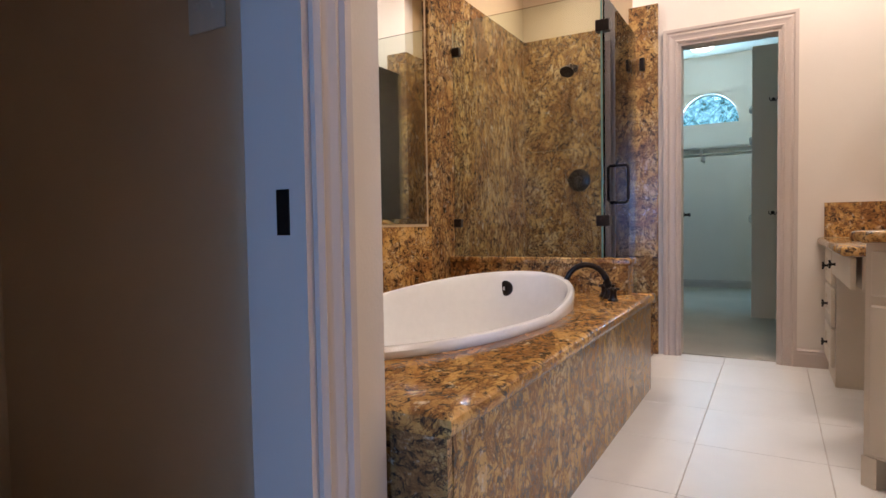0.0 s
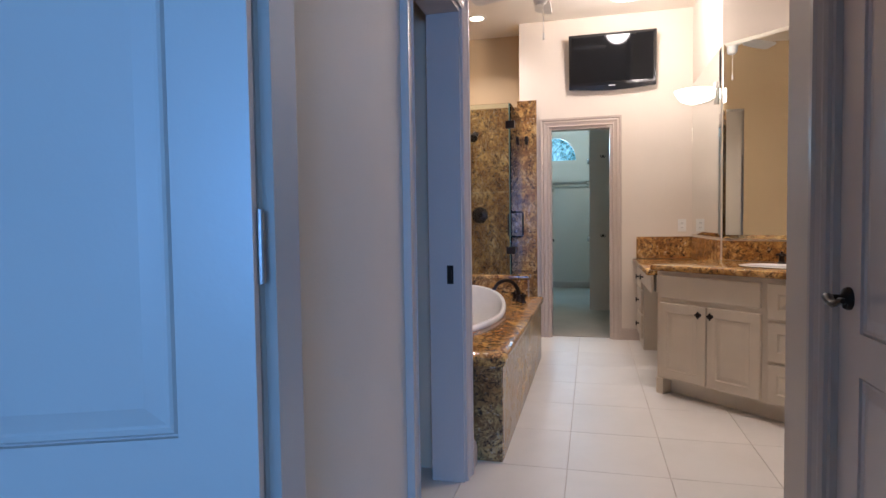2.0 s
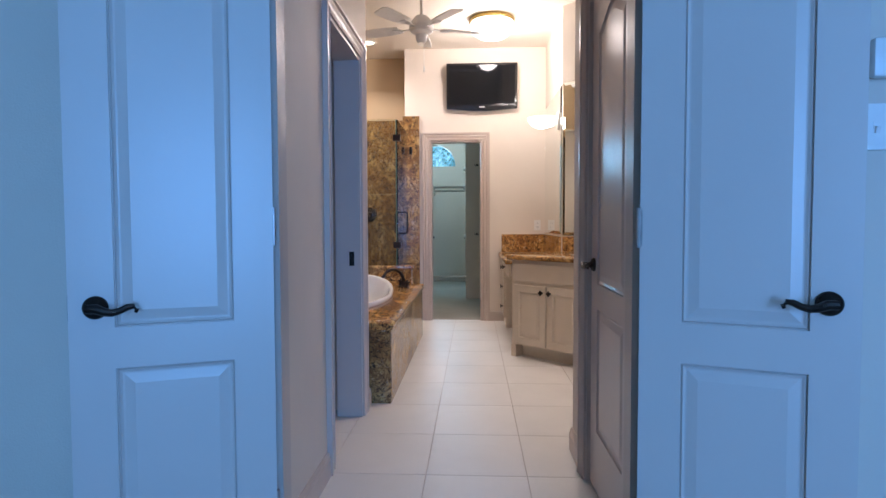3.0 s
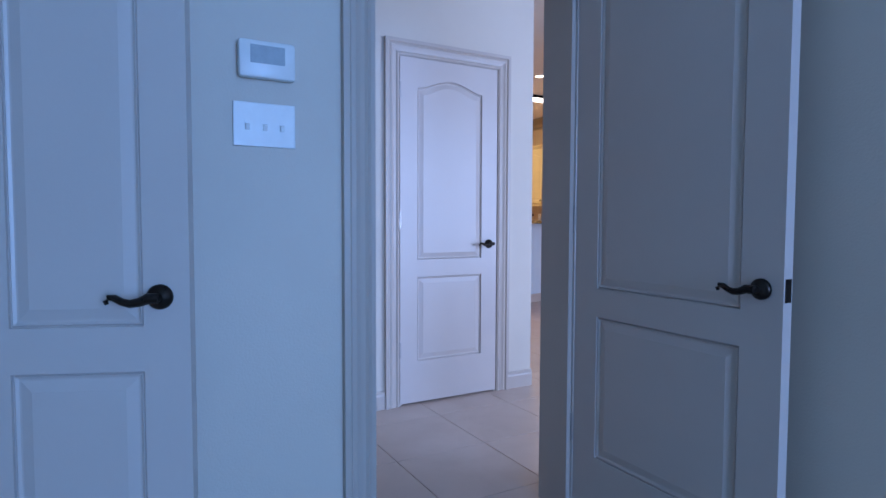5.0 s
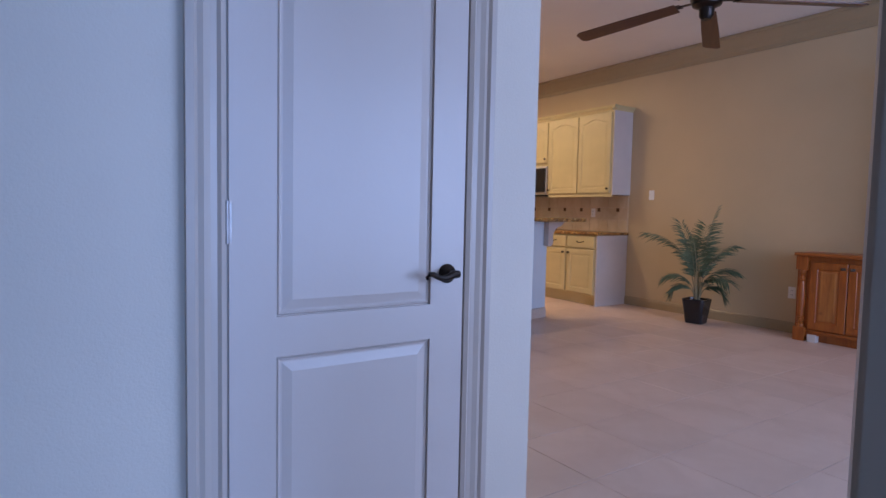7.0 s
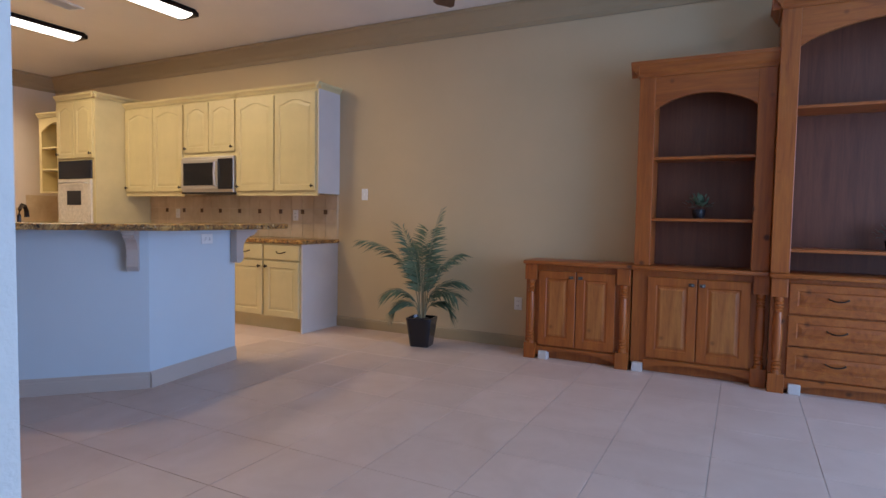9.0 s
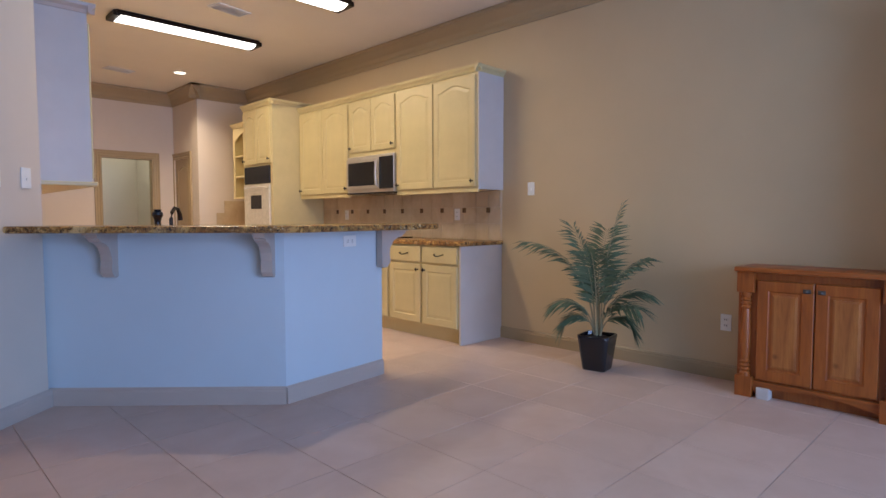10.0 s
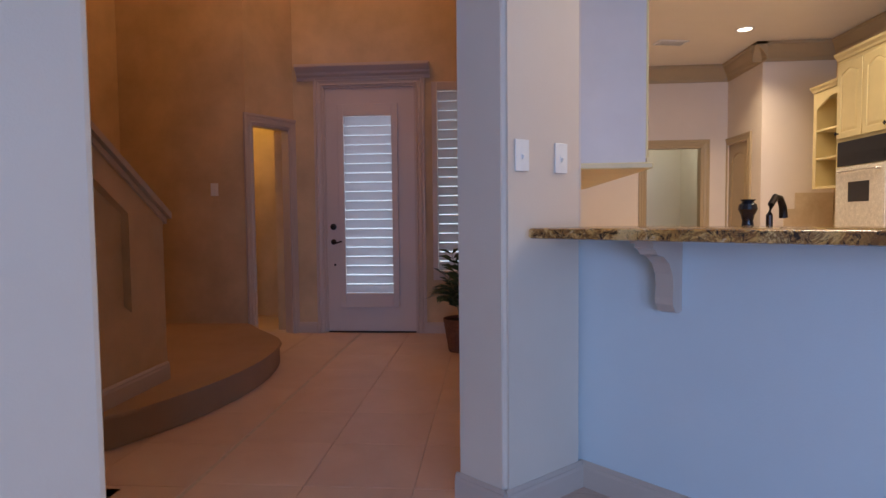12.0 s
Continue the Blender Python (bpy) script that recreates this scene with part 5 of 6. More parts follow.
tube(bm, [(OX - 0.03, 6.98, 1.50), (OX - 0.06, 7.0, 1.505), (OX - 0.06, 7.52, 1.505), (OX - 0.03, 7.54, 1.50)], 0.009)
part("handle", bm, M_STEEL, ov, "steel bar handle", True)

# open shelf cabinet
osx = thing("open_shelf_cabinet", "cream open shelf cabinet with an arched top", "kitchen cabinet")
SX = 7.50
bm = bmesh.new()
bx(bm, SX, 7.937, 8.50, 8.56, 1.40, 2.40)
bx(bm, SX, 7.937, 7.642, 7.86, 1.40, 2.40)
bx(bm, 7.90, 7.937, 7.86, 8.50, 1.40, 2.40)
bx(bm, SX, 7.90, 7.86, 8.50, 2.34, 2.40)
for i in range(12):
    ya, yb = 7.86 + 0.64 * i / 12, 7.86 + 0.64 * (i + 1) / 12
    za, zb = (2.22 + 0.11 * math.sin(math.pi * k) for k in (i / 12, (i + 1) / 12))
    loft(bm, [[(x, ya, za), (x, yb, zb), (x, yb, 2.34), (x, ya, 2.34)] for x in (SX, SX + 0.02)])
part("body", bm, M_CAB, osx)
for z in (1.40, 1.70, 1.99):
    bm = bmesh.new()
    bx(bm, SX + 0.004, 7.90, 7.86, 8.50, z, z + 0.022)
    part("shelf", bm, M_CAB, osx)
crown_strip(osx, SX, 7.645, 8.56, 2.40, 7.937, M_CAB, False)

# base cabinets
BX = 7.385


def base_cabinet(y0, y1, south):
    c = thing("base_cabinet", "cream base cabinet with two drawers and panel doors", "kitchen cabinet", "base cabinets")
    bm = bmesh.new()
    bx(bm, BX, 7.937, y0, y1, 0.12, 0.875)
    bx(bm, BX + 0.06, 7.937, y0 + (0.02 if south else 0), y1, 0.0, 0.12)
    part("body", bm, M_CAB, c)
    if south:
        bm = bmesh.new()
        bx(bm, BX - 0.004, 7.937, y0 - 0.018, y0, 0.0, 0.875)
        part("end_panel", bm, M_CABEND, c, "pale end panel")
    half = (y1 - y0) / 2
    for i in range(2):
        yb = y1 - i * half - 0.017
        w = half - 0.034
        d = front("drawer", c, west(yb, 0.715, BX - 0.021), w, 0.145, M_CAB)
        pull(d, w / 2, 0.075, 0.11)
        d = front("cabinet_door", c, west(yb, 0.145, BX - 0.021), w, 0.55, M_CAB, 0.0, 0.06)
        knob(d, w - 0.03 if i == 0 else 0.03, 0.50, 0.012)
    return c


base_cabinet(3.90, 4.86, True)
base_cabinet(4.864, 5.87, False)
base_cabinet(5.874, 6.878, False)
bm = bmesh.new()
bx(bm, BX - 0.03, 7.936, 3.86, 6.878, 0.877, 0.915, None, 0.008)
tagged(part("kitchen_countertop", bm, M_GRAN_H, None, "", True), "polished gold granite countertop along the wall", "countertop")
ck = thing("cooktop", "black glass cooktop set in the granite counter", "cooktop")
bm = bmesh.new()
bx(bm, 7.43, 7.86, 5.05, 5.78, 0.9155, 0.925, None, 0.003)
part("glass_top", bm, M_BLACK, ck)
for yy in (5.22, 5.60):
    bm = bmesh.new()
    lathe(bm, [(0, 0.925), (0.08, 0.925), (0.08, 0.95), (0.07, 0.955), (0, 0.955)], at(7.55, yy), 20)
    part("burner_grate", bm, M_BLACK, ck, "", True)

base_cabinet(7.645, 8.60, False)
bm = bmesh.new()
bx(bm, BX - 0.03, 7.936, 7.645, 8.945, 0.877, 0.915, None, 0.008)
tagged(part("kitchen_countertop", bm, M_GRAN_H, None, "", True), "gold granite countertop in the kitchen corner", "countertop")
bm = bmesh.new()
bx(bm, 7.40, 7.93, 8.935, 8.948, 0.916, 1.20)
prism(bm, [(7.52, 8.935), (7.93, 8.935), (7.93, 8.948), (7.52, 8.948)], 1.20, 1.38)
structure("wall_splash_corner", bm, M_SPLASH, "travertine splash on the pantry wall", "backsplash")

# splash tiles, laid on the wall
sp_t = 0.157
bmt = bmesh.new()
loft(bmt, [[(0, 0.0015, 0.0015), (0, sp_t - 0.0015, 0.0015), (0, sp_t - 0.0015, sp_t - 0.0015), (0, 0.0015, sp_t - 0.0015)], [(-0.006, 0.003, 0.003), (-0.006, sp_t - 0.003, 0.003), (-0.006, sp_t - 0.003, sp_t - 0.003), (-0.006, 0.003, sp_t - 0.003)]], False, True)
sp_mesh = mesh_of("splash_tile", bmt, M_SPLASH)
bms = bmesh.new()
bx(bms, 7.932, 7.939, 3.88, 6.878, 0.915, 1.385)
SPL = structure("wall_splash", bms, M_SPLASH, "travertine tile backsplash with brown inserts", "backsplash")
for i in range(19):
    for j in range(3):
        t = new("splash_tile", sp_mesh)
        t.parent = SPL
        t.location = (7.932, 3.885 + i * sp_t, 0.915 + j * sp_t)
bmt = bmesh.new()
bx(bmt, -0.004, 0, -0.024, 0.024, -0.024, 0.024, None, 0.002)
in_mesh = mesh_of("insert_tile", bmt, M_INSERT)
for i in range(9):
    t = new("insert_tile", in_mesh)
    t.parent = SPL
    t.location = (7.926, 4.04 + i * 2 * sp_t, 1.20)
plate("wall_outlet", west(4.45, 1.16, 7.925), 0.072, 0.115, "white outlet on the tiled backsplash", "outlet")
plate("wall_outlet", west(6.35, 1.16, 7.925), 0.072, 0.115, "white outlet on the tiled backsplash", "outlet")
plate("light_switch", west(3.545, 1.385, 7.939), 0.072, 0.115, "white switch plate on the tan wall", "switch")
plate("wall_outlet", west(1.86, 0.40, 7.939), 0.072, 0.115, "white outlet low on the tan wall", "outlet")

# hanging cabinet beside the pillar
hc = thing("hanging_cabinet", "cream upper cabinet seen from its plain end", "kitchen cabinet")
bm = bmesh.new()
bx(bm, 4.482, 4.775, 4.772, 6.6, 1.37, 2.46)
part("body", bm, M_CAB, hc)
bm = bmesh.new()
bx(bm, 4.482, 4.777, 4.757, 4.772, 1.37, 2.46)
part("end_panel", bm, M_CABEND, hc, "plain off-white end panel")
bm = bmesh.new()
prof = [(0, 0), (0.012, 0), (0.02, 0.02), (0.04, 0.04), (0.045, 0.06), (0, 0.06)]
run(bm, (4.482, 4.757), (4.82, 4.757), [(u, v + 2.46) for u, v in prof])
run(bm, (4.775, 4.712), (4.775, 6.6), [(u, v + 2.4585) for u, v in prof])
part("cap_moulding", bm, M_TRIM, hc)
bm = bmesh.new()
bx(bm, 4.482, 4.805, 4.725, 6.6, 1.342, 1.37, None, 0.006)
part("light_rail", bm, M_CAB, hc)
for i in range(4):
    ya = 4.78 + i * 0.41
    d = front("cabinet_door", hc, at(4.796, ya, 1.395, 90), 0.40, 1.01, M_CAB, 0.045, 0.06)
    knob(d, 0.37 if i % 2 == 0 else 0.03, 0.05, 0.012)

# plates on the pillar, facing south-east
pd = (Vector(PIL[1]) - Vector(PIL[0]))
pa = math.degrees(math.atan2(pd.y, pd.x))
for s in (0.20, 0.70):
    p = Vector(PIL[0]) + pd * s
    plate("light_switch", at(p.x, p.y, 1.361, pa) @ Matrix.Translation((0, -0.001, 0)), 0.072, 0.118, "white switch plate on the pillar", "switch")


# ceiling tube lamps and vents
def tube_lamp(x, y):
    t = thing("ceiling_tube_lamp", "lit long fluorescent ceiling lamp with dark rims", "ceiling lamp", "kitchen ceiling lamps", "", at(x, y, CEIL))
    bm = bmesh.new()
    prism(bm, [(-0.69, -0.13), (0.69, -0.13), (0.72, -0.10), (0.72, 0.10), (0.69, 0.13), (-0.69, 0.13), (-0.72, 0.10), (-0.72, -0.10)], -0.02, -0.001)
    for s in (-1, 1):
        bx(bm, s * 0.70 - 0.03, s * 0.70 + 0.03, -0.12, 0.12, -0.055, -0.015)
    bx(bm, -0.70, 0.70, 0.118, 0.13, -0.045, -0.01)
    bx(bm, -0.70, 0.70, -0.13, -0.118, -0.045, -0.01)
    part("housing", bm, M_BRONZE, t, "dark bronze housing")
    bm = bmesh.new()
    loft(bm, [[(x, 0.118 * math.cos(math.pi * k / 10), -0.03 - 0.042 * math.sin(math.pi * k / 10)) for k in range(11)] for x in (-0.668, 0.668)])
    g = part("diffuser", bm, M_TUBE, t, "glowing acrylic diffuser")
    g.visible_shadow = False
    return t


tube_lamp(6.11, 6.49)
tube_lamp(6.12, 4.80)
for x, y in ((6.16, 5.66), (6.09, 8.78)):
    v = thing("ceiling_vent", "white slatted ceiling air vent", "vent", "ceiling vents", "", at(x, y, CEIL, 12))
    bm = bmesh.new()
    for a in ((-0.17, 0.17, -0.09, -0.075), (-0.17, 0.17, 0.075, 0.09), (-0.17, -0.15, -0.075, 0.075), (0.15, 0.17, -0.075, 0.075)):
        bx(bm, *a, -0.012, -0.001)
    part("frame", bm, M_WHITE, v)
    for k in range(6):
        bm = bmesh.new()
        bx(bm, -0.15, 0.15, -0.010, 0.010, -0.001, 0.001, Matrix.Translation((0, -0.06 + 0.024 * k, -0.009)) @ Matrix.Rotation(radians(35), 4, "X"))
        part("slat", bm, M_WHITE, v)

# ---- knotty pine wall unit, fronts face west ----
def turned_post(parent, y, x, z0=0.13, z1=0.66):
    bm = bmesh.new()
    prof = [(0, z0), (0.03, z0), (0.03, z0 + 0.02)]
    for z in (z0 + 0.03, z0 + 0.055, z0 + 0.08):
        prof += [(0.022, z), (0.031, z + 0.011), (0.022, z + 0.022)]
    prof += [(0.026, z0 + 0.14), (0.031, (z0 + z1) / 2), (0.026, z1 - 0.14)]
    for z in (z1 - 0.105, z1 - 0.08, z1 - 0.055):
        prof += [(0.022, z), (0.031, z + 0.011), (0.022, z + 0.022)]
    prof += [(0.03, z1 - 0.02), (0.03, z1), (0, z1)]
    lathe(bm, prof, at(x, y), 16)
    return part("turned_post", bm, M_PINE, parent, "turned half column", True)


def pine_doors(parent, x, y0, y1, z0, z1):
    half = (y1 - y0) / 2
    for i in range(2):
        yb = y1 - i * half - 0.004
        d = front("cabinet_door", parent, west(yb, z0, x), half - 0.008, z1 - z0, M_PINE, 0.0, 0.062, 0.022)
        bm = bmesh.new()
        w, hh = half - 0.008, z1 - z0
        loft(bm, [[(x, y, z) for x, z in panel_outline(0.085, w - 0.085, 0.085, hh - 0.085, 0.0, k)] for k, y in ((0.0, 0.006), (0.0, 0.002), (0.012, -0.002))])
        part("raised_panel", bm, M_PINE_P, d, "lighter knotty panel")
        bm = bmesh.new()
        xx = half - 0.045 if i == 0 else 0.03
        bx(bm, xx - 0.02, xx + 0.02, -0.006, 0.0, z1 - z0 - 0.06, z1 - z0 - 0.035, None, 0.002)
        lathe(bm, [(0, 0), (0.006, 0), (0.006, 0.012), (0.012, 0.018), (0, 0.024)], Matrix.Translation((xx, 0, z1 - z0 - 0.048)) @ Matrix.Rotation(radians(90), 4, "X"), 10)
        part("latch", bm, plain("pewter", (0.12, 0.11, 0.10), 0.4, 0.8), d, "pewter latch", True)


def pine_base(name, label, y0, y1, x, z1, doors=True, post_hi=True, drawers=0):
    c = thing(name, label, "wood cabinet")
    bm = bmesh.new()
    bx(bm, x + 0.045, 7.938, y0, y1, 0.07, z1)
    bx(bm, x + 0.09, 7.93, y0 + 0.08, y1 - 0.08, 0.0, 0.07)
    part("body", bm, M_PINE, c)
    for k, y in enumerate(((y1, -1), (y0, 1)) if post_hi else ((y0, 1),)):
        yy, s = y
        a, b = sorted((yy, yy + s * 0.10))
        bm = bmesh.new()
        bx(bm, x, x + 0.06, a, b, 0.0, 0.13, None, 0.004)
        part("post_foot", bm, M_PINE, c)
        bm = bmesh.new()
        bx(bm, x, x + 0.06, a, b, 0.66, z1, None, 0.004)
        part("post_head", bm, M_PINE, c)
        turned_post(c, (a + b) / 2, x + 0.032)
    bm = bmesh.new()
    n = 14
    for i in range(n):
        ya, yb = y0 + 0.10 + (y1 - y0 - 0.20) * i / n, y0 + 0.10 + (y1 - y0 - 0.20) * (i + 1) / n
        za, zb = (0.03 + 0.05 * math.sin(math.pi * k) ** 0.6 for k in (i / n, (i + 1) / n))
        loft(bm, [[(xx, ya, za), (xx, yb, zb), (xx, yb, 0.105), (xx, ya, 0.105)] for xx in (x + 0.025, x + 0.047)])
    part("plinth_rail", bm, M_PINE_H, c)
    if drawers:
        hgt = (z1 - 0.02 - 0.115) / drawers
        for k in range(drawers):
            d = front("drawer", c, west(y1 - 0.11, 0.115 + k * hgt, x + 0.022), y1 - y0 - 0.22, hgt - 0.012, M_PINE_H, 0.0, 0.05, 0.022)
            for q in (0.25, 0.75):
                pull(d, (y1 - y0 - 0.22) * q, hgt / 2, 0.11)
    else:
        pine_doors(c, x + 0.022, y0 + 0.11, y1 - 0.11, 0.12, z1 - 0.05)
    bm = bmesh.new()
    ya = y1 - (0.20 if post_hi else 0.09)
    bx(bm, x + 0.005, x + 0.075, ya, ya + 0.075, 0.0, 0.07, None, 0.006)
    part("foot_block", bm, M_CABEND, c, "off-white block under the cabinet front")
    bm = bmesh.new()
    bx(bm, x - 0.025, 7.938, y0 - 0.012, y1 + 0.012, z1, z1 + 0.032, None, 0.01)
    part("top_board", bm, M_PINE_H, c, "", True)
    return c


pine_base("pine_cabinet", "low knotty pine cabinet with two panel doors", 0.84, 1.69, 7.62, 0.79)


def pine_tower(name, label, y0, y1, x, zb, zt, za, rise, shelves):
    """Bookcase on its base: side posts, arched head, dark back and shelves."""
    c = thing(name, label, "bookcase")
    w = 0.115
    for a, b in ((y0, y0 + w), (y1 - w, y1)):
        bm = bmesh.new()
        bx(bm, x, 7.937, a, b, zb, zt, None, 0.004)
        part("side_post", bm, M_PINE, c)
    # back in a darker, knot-free tone than posts and shelves
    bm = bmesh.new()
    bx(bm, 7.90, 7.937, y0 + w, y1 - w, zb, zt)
    part("back_panel", bm, M_PINE_D, c, "dark pine back panel")
    bm = bmesh.new()
    n = 20
    for i in range(n):
        ya, yb = y0 + w + (y1 - y0 - 2 * w) * i / n, y0 + w + (y1 - y0 - 2 * w) * (i + 1) / n
        p, q = (za + rise * math.sin(math.pi * k) ** 0.75 for k in (i / n, (i + 1) / n))
        loft(bm, [[(xx, ya, p), (xx, yb, q), (xx, yb, zt), (xx, ya, zt)] for xx in (x + 0.003, x + 0.035)])
    bx(bm, x + 0.035, 7.90, y0 + w, y1 - w, zt - 0.03, zt)
    part("arched_head", bm, M_PINE_H, c)
    bm = bmesh.new()
    prof = [(0, 0), (0.01, 0), (0.014, 0.02), (0.03, 0.035), (0.05, 0.075), (0.06, 0.085), (0.06, 0.11), (0, 0.11)]
    run(bm, (x, y1 + 0.057), (x, y0 - 0.057), [(u, v + zt - 0.03) for u, v in prof])
    run(bm, (7.937, y1), (x - 0.057, y1), [(u, v + zt - 0.032) for u, v in prof])
    run(bm, (x - 0.057, y0), (7.937, y0), [(u, v + zt - 0.032) for u, v in prof])
    bx(bm, x, 7.937, y0, y1, zt + 0.06, zt + 0.08)
    part("cornice", bm, M_PINE_H, c)
    for z in shelves:
        bm = bmesh.new()
        bx(bm, x + 0.02, 7.90, y0 + w, y1 - w, z - 0.022, z, None, 0.003)
        part("shelf", bm, M_PINE_H, c)
    return c


pine_base("pine_cabinet", "knotty pine cabinet under a bookcase", -0.10, 0.828, 7.62, 0.79, True, False)
pine_tower("pine_bookcase", "knotty pine bookcase with arched top and dark back", -0.09, 0.82, 7.63, 0.822, 2.27, 1.99, 0.11, (1.185, 1.645))
pine_base("pine_drawer_cabinet", "knotty pine drawer cabinet of the tall unit", -1.45, -0.104, 7.54, 0.79, False, True, 3)
pine_tower("pine_bookcase", "tall knotty pine media shelf with arched top", -1.44, -0.094, 7.55, 0.822, 2.62, 2.34, 0.14, (0.99, 1.95))


# ---- plants ----
def potted_palm(name, m, h, label, fronds, pot_h, pot_r, mleaf, mpot, leaflets=24, seed=3, square=True, shape=()):
    rnd = random.Random(seed)
    t = thing(name, label, "plant", "", "", m)
    bm = bmesh.new()
    n = 8 if square else 24
    k = 0.72
    loops = []
    for f, z in ((k, 0), (k + 0.02, 0.01), (0.98, pot_h - 0.03), (1.0, pot_h - 0.02), (1.0, pot_h), (0.9, pot_h), (0.86, pot_h - 0.03)):
        r = pot_r * f
        if square:
            c = r * 0.8
            loops.append([(c, -r, z), (r, -c, z), (r, c, z), (c, r, z), (-c, r, z), (-r, c, z), (-r, -c, z), (-c, -r, z)])
        else:
            loops.append([(r * math.cos(2 * math.pi * i / n), r * math.sin(2 * math.pi * i / n), z) for i in range(n)])
    loft(bm, loops, True, False)
    part("pot", bm, mpot, t, "", not square)
    bm = bmesh.new()
    lathe(bm, [(0, pot_h - 0.025), (pot_r * 0.87, pot_h - 0.025), (pot_r * 0.5, pot_h - 0.01), (0, pot_h - 0.008)], None, 16)
    part("soil", bm, M_SOIL, t, "", True)
    for f in range(fronds):
        az = 2.399 * f + rnd.uniform(-0.3, 0.3)
        lean = 0.28 + 1.15 * (f / fronds) + rnd.uniform(-0.08, 0.08)
        length = h * rnd.uniform(0.72, 1.0) * (1.0 - 0.5 * (f / fronds))
        if shape:
            az, lean, length = radians(shape[f][0]), shape[f][1], shape[f][2] * h
        d = Vector((math.cos(az), math.sin(az), 0))
        spine, tang = [], []
        p = Vector((d.x * 0.02, d.y * 0.02, pot_h - 0.02))
        steps = 14
        for s in range(steps + 1):
            u = s / steps
            ang = lean * (0.10 + 1.5 * u ** 1.6)
            v = d * math.sin(ang) + Vector((0, 0, math.cos(ang)))
            spine.append(p.copy())
            tang.append(v)
            p = p + v * (length / steps)
        bm = bmesh.new()
        tube(bm, spine, [0.007 * (1 - 0.8 * s / steps) for s in range(steps + 1)], 5)
        st = part("frond_stem", bm, M_STEM, t, "", True)
        bm = bmesh.new()
        side = d.cross(Vector((0, 0, 1)))
        for q in range(leaflets):
            u = 0.34 + 0.66 * q / (leaflets - 1)
            i = min(int(u * steps), steps - 1)
            base = spine[i].lerp(spine[i + 1], u * steps - i)
            tg = tang[i]
            ll = 0.19 * h * math.sin(math.pi * min(1, 0.28 + 0.72 * (1 - u) * 1.05)) + 0.05
            for s in (-1, 1):
                w = (side * s * rnd.uniform(0.75, 1.0) + tg * 0.75 + Vector((0, 0, rnd.uniform(-0.35, 0.1)))).normalized()
                up = tg.cross(w).normalized()
                wd = w.cross(up).normalized() * (0.0085 if square else 0.016)
                tip = base + w * ll + Vector((0, 0, -0.25 * ll * ll / 0.2))
                midp = base.lerp(tip, 0.45) + Vector((0, 0, 0.012))
                a, b1, b2, c = (bm.verts.new(x) for x in (base, midp + wd, midp - wd, tip))
                e = bm.verts.new(midp + Vector((0, 0, 0.004)))
                bm.faces.new((a, b1, e))
                bm.faces.new((a, e, b2))
                bm.faces.new((b1, c, e))
                bm.faces.new((e, c, b2))
        tagged(part("foliage", bm, mleaf, st), "", "", "", "stuff")
    return t


# way, lean and length of each frond of the palm
FRONDS = [(108, 1.0, 1.0), (-65, 0.22, 1.02), (85, 0.36, 0.88), (-85, 0.75, 0.74), (115, 1.4, 0.48), (-65, 1.2, 0.56), (-95, 1.4, 0.48), (108, 1.9, 0.36), (-70, 1.9, 0.36), (20, 0.6, 0.76), (190, 0.6, 0.76), (0, 0.3, 0.86)]
potted_palm("potted_palm", at(7.56, 2.64, 0, 10), 0.95, "green potted palm in a black pot on the tile floor", len(FRONDS), 0.26, 0.118, M_LEAF, M_POT, 34, 5, True, FRONDS)
potted_palm("potted_plant", at(3.84, 7.0, 0, 0), 0.62, "dark green houseplant in a woven pot", 15, 0.28, 0.16, M_LEAF_D, plain("woven basket", (0.20, 0.09, 0.05), 0.8, 0, 0.3, 60), 10, 8, False)


def small_plant(m):
    rnd = random.Random(11)
    t = thing("small_plant", "small green plant in a black pot on the shelf", "plant", "shelf plants", "", m)
    bm = bmesh.new()
    lathe(bm, [(0, 0), (0.038, 0), (0.05, 0.07), (0.045, 0.07), (0, 0.06)], None, 18)
    part("pot", bm, M_POT, t, "", True)
    bm = bmesh.new()
    for i in range(120):
        a, e = rnd.uniform(0, 6.28), rnd.uniform(0.05, 1.3)
        dd = Vector((math.cos(a) * math.cos(e), math.sin(a) * math.cos(e), math.sin(e)))
        p = Vector((0, 0, 0.075)) + dd * rnd.uniform(0.03, 0.10)
        s = dd.cross(Vector((0, 0, 1))).normalized() * 0.011
        v = [bm.verts.new(x) for x in (p, p + dd * 0.016 + s, p + dd * 0.036, p + dd * 0.016 - s)]
        bm.faces.new(v)
    part("leaves", bm, M_LEAF, t)
    return t


sp1 = small_plant(at(7.76, 0.385, 1.185))
copy_thing(sp1, at(7.76, -0.80, 0.99))

# ---- foyer ----
ed = thing("entry_door", "taupe entry door with a shuttered glass panel", "door", "", "", at(2.455, 7.765, 0.015))
W, H, T = 0.912, 2.405, 0.045
gx0, gx1, gz0, gz1 = 0.20, 0.675, 0.385, 2.125
bm = bmesh.new()
bx(bm, 0, gx0 - 0.03, 0, T, 0, H)
bx(bm, gx1 + 0.03, W, 0, T, 0, H)
bx(bm, gx0 - 0.03, gx1 + 0.03, 0, T, 0, gz0 - 0.03)
bx(bm, gx0 - 0.03, gx1 + 0.03, 0, T, gz1 + 0.03, H)
part("leaf", bm, M_DOOR, ed)
bm = bmesh.new()
for a in ((gx0 - 0.06, gx0, gz0 - 0.14, gz1 + 0.12), (gx1, gx1 + 0.06, gz0 - 0.14, gz1 + 0.12)):
    bx(bm, a[0], a[1], -0.035, 0, a[2], a[3], None, 0.004)
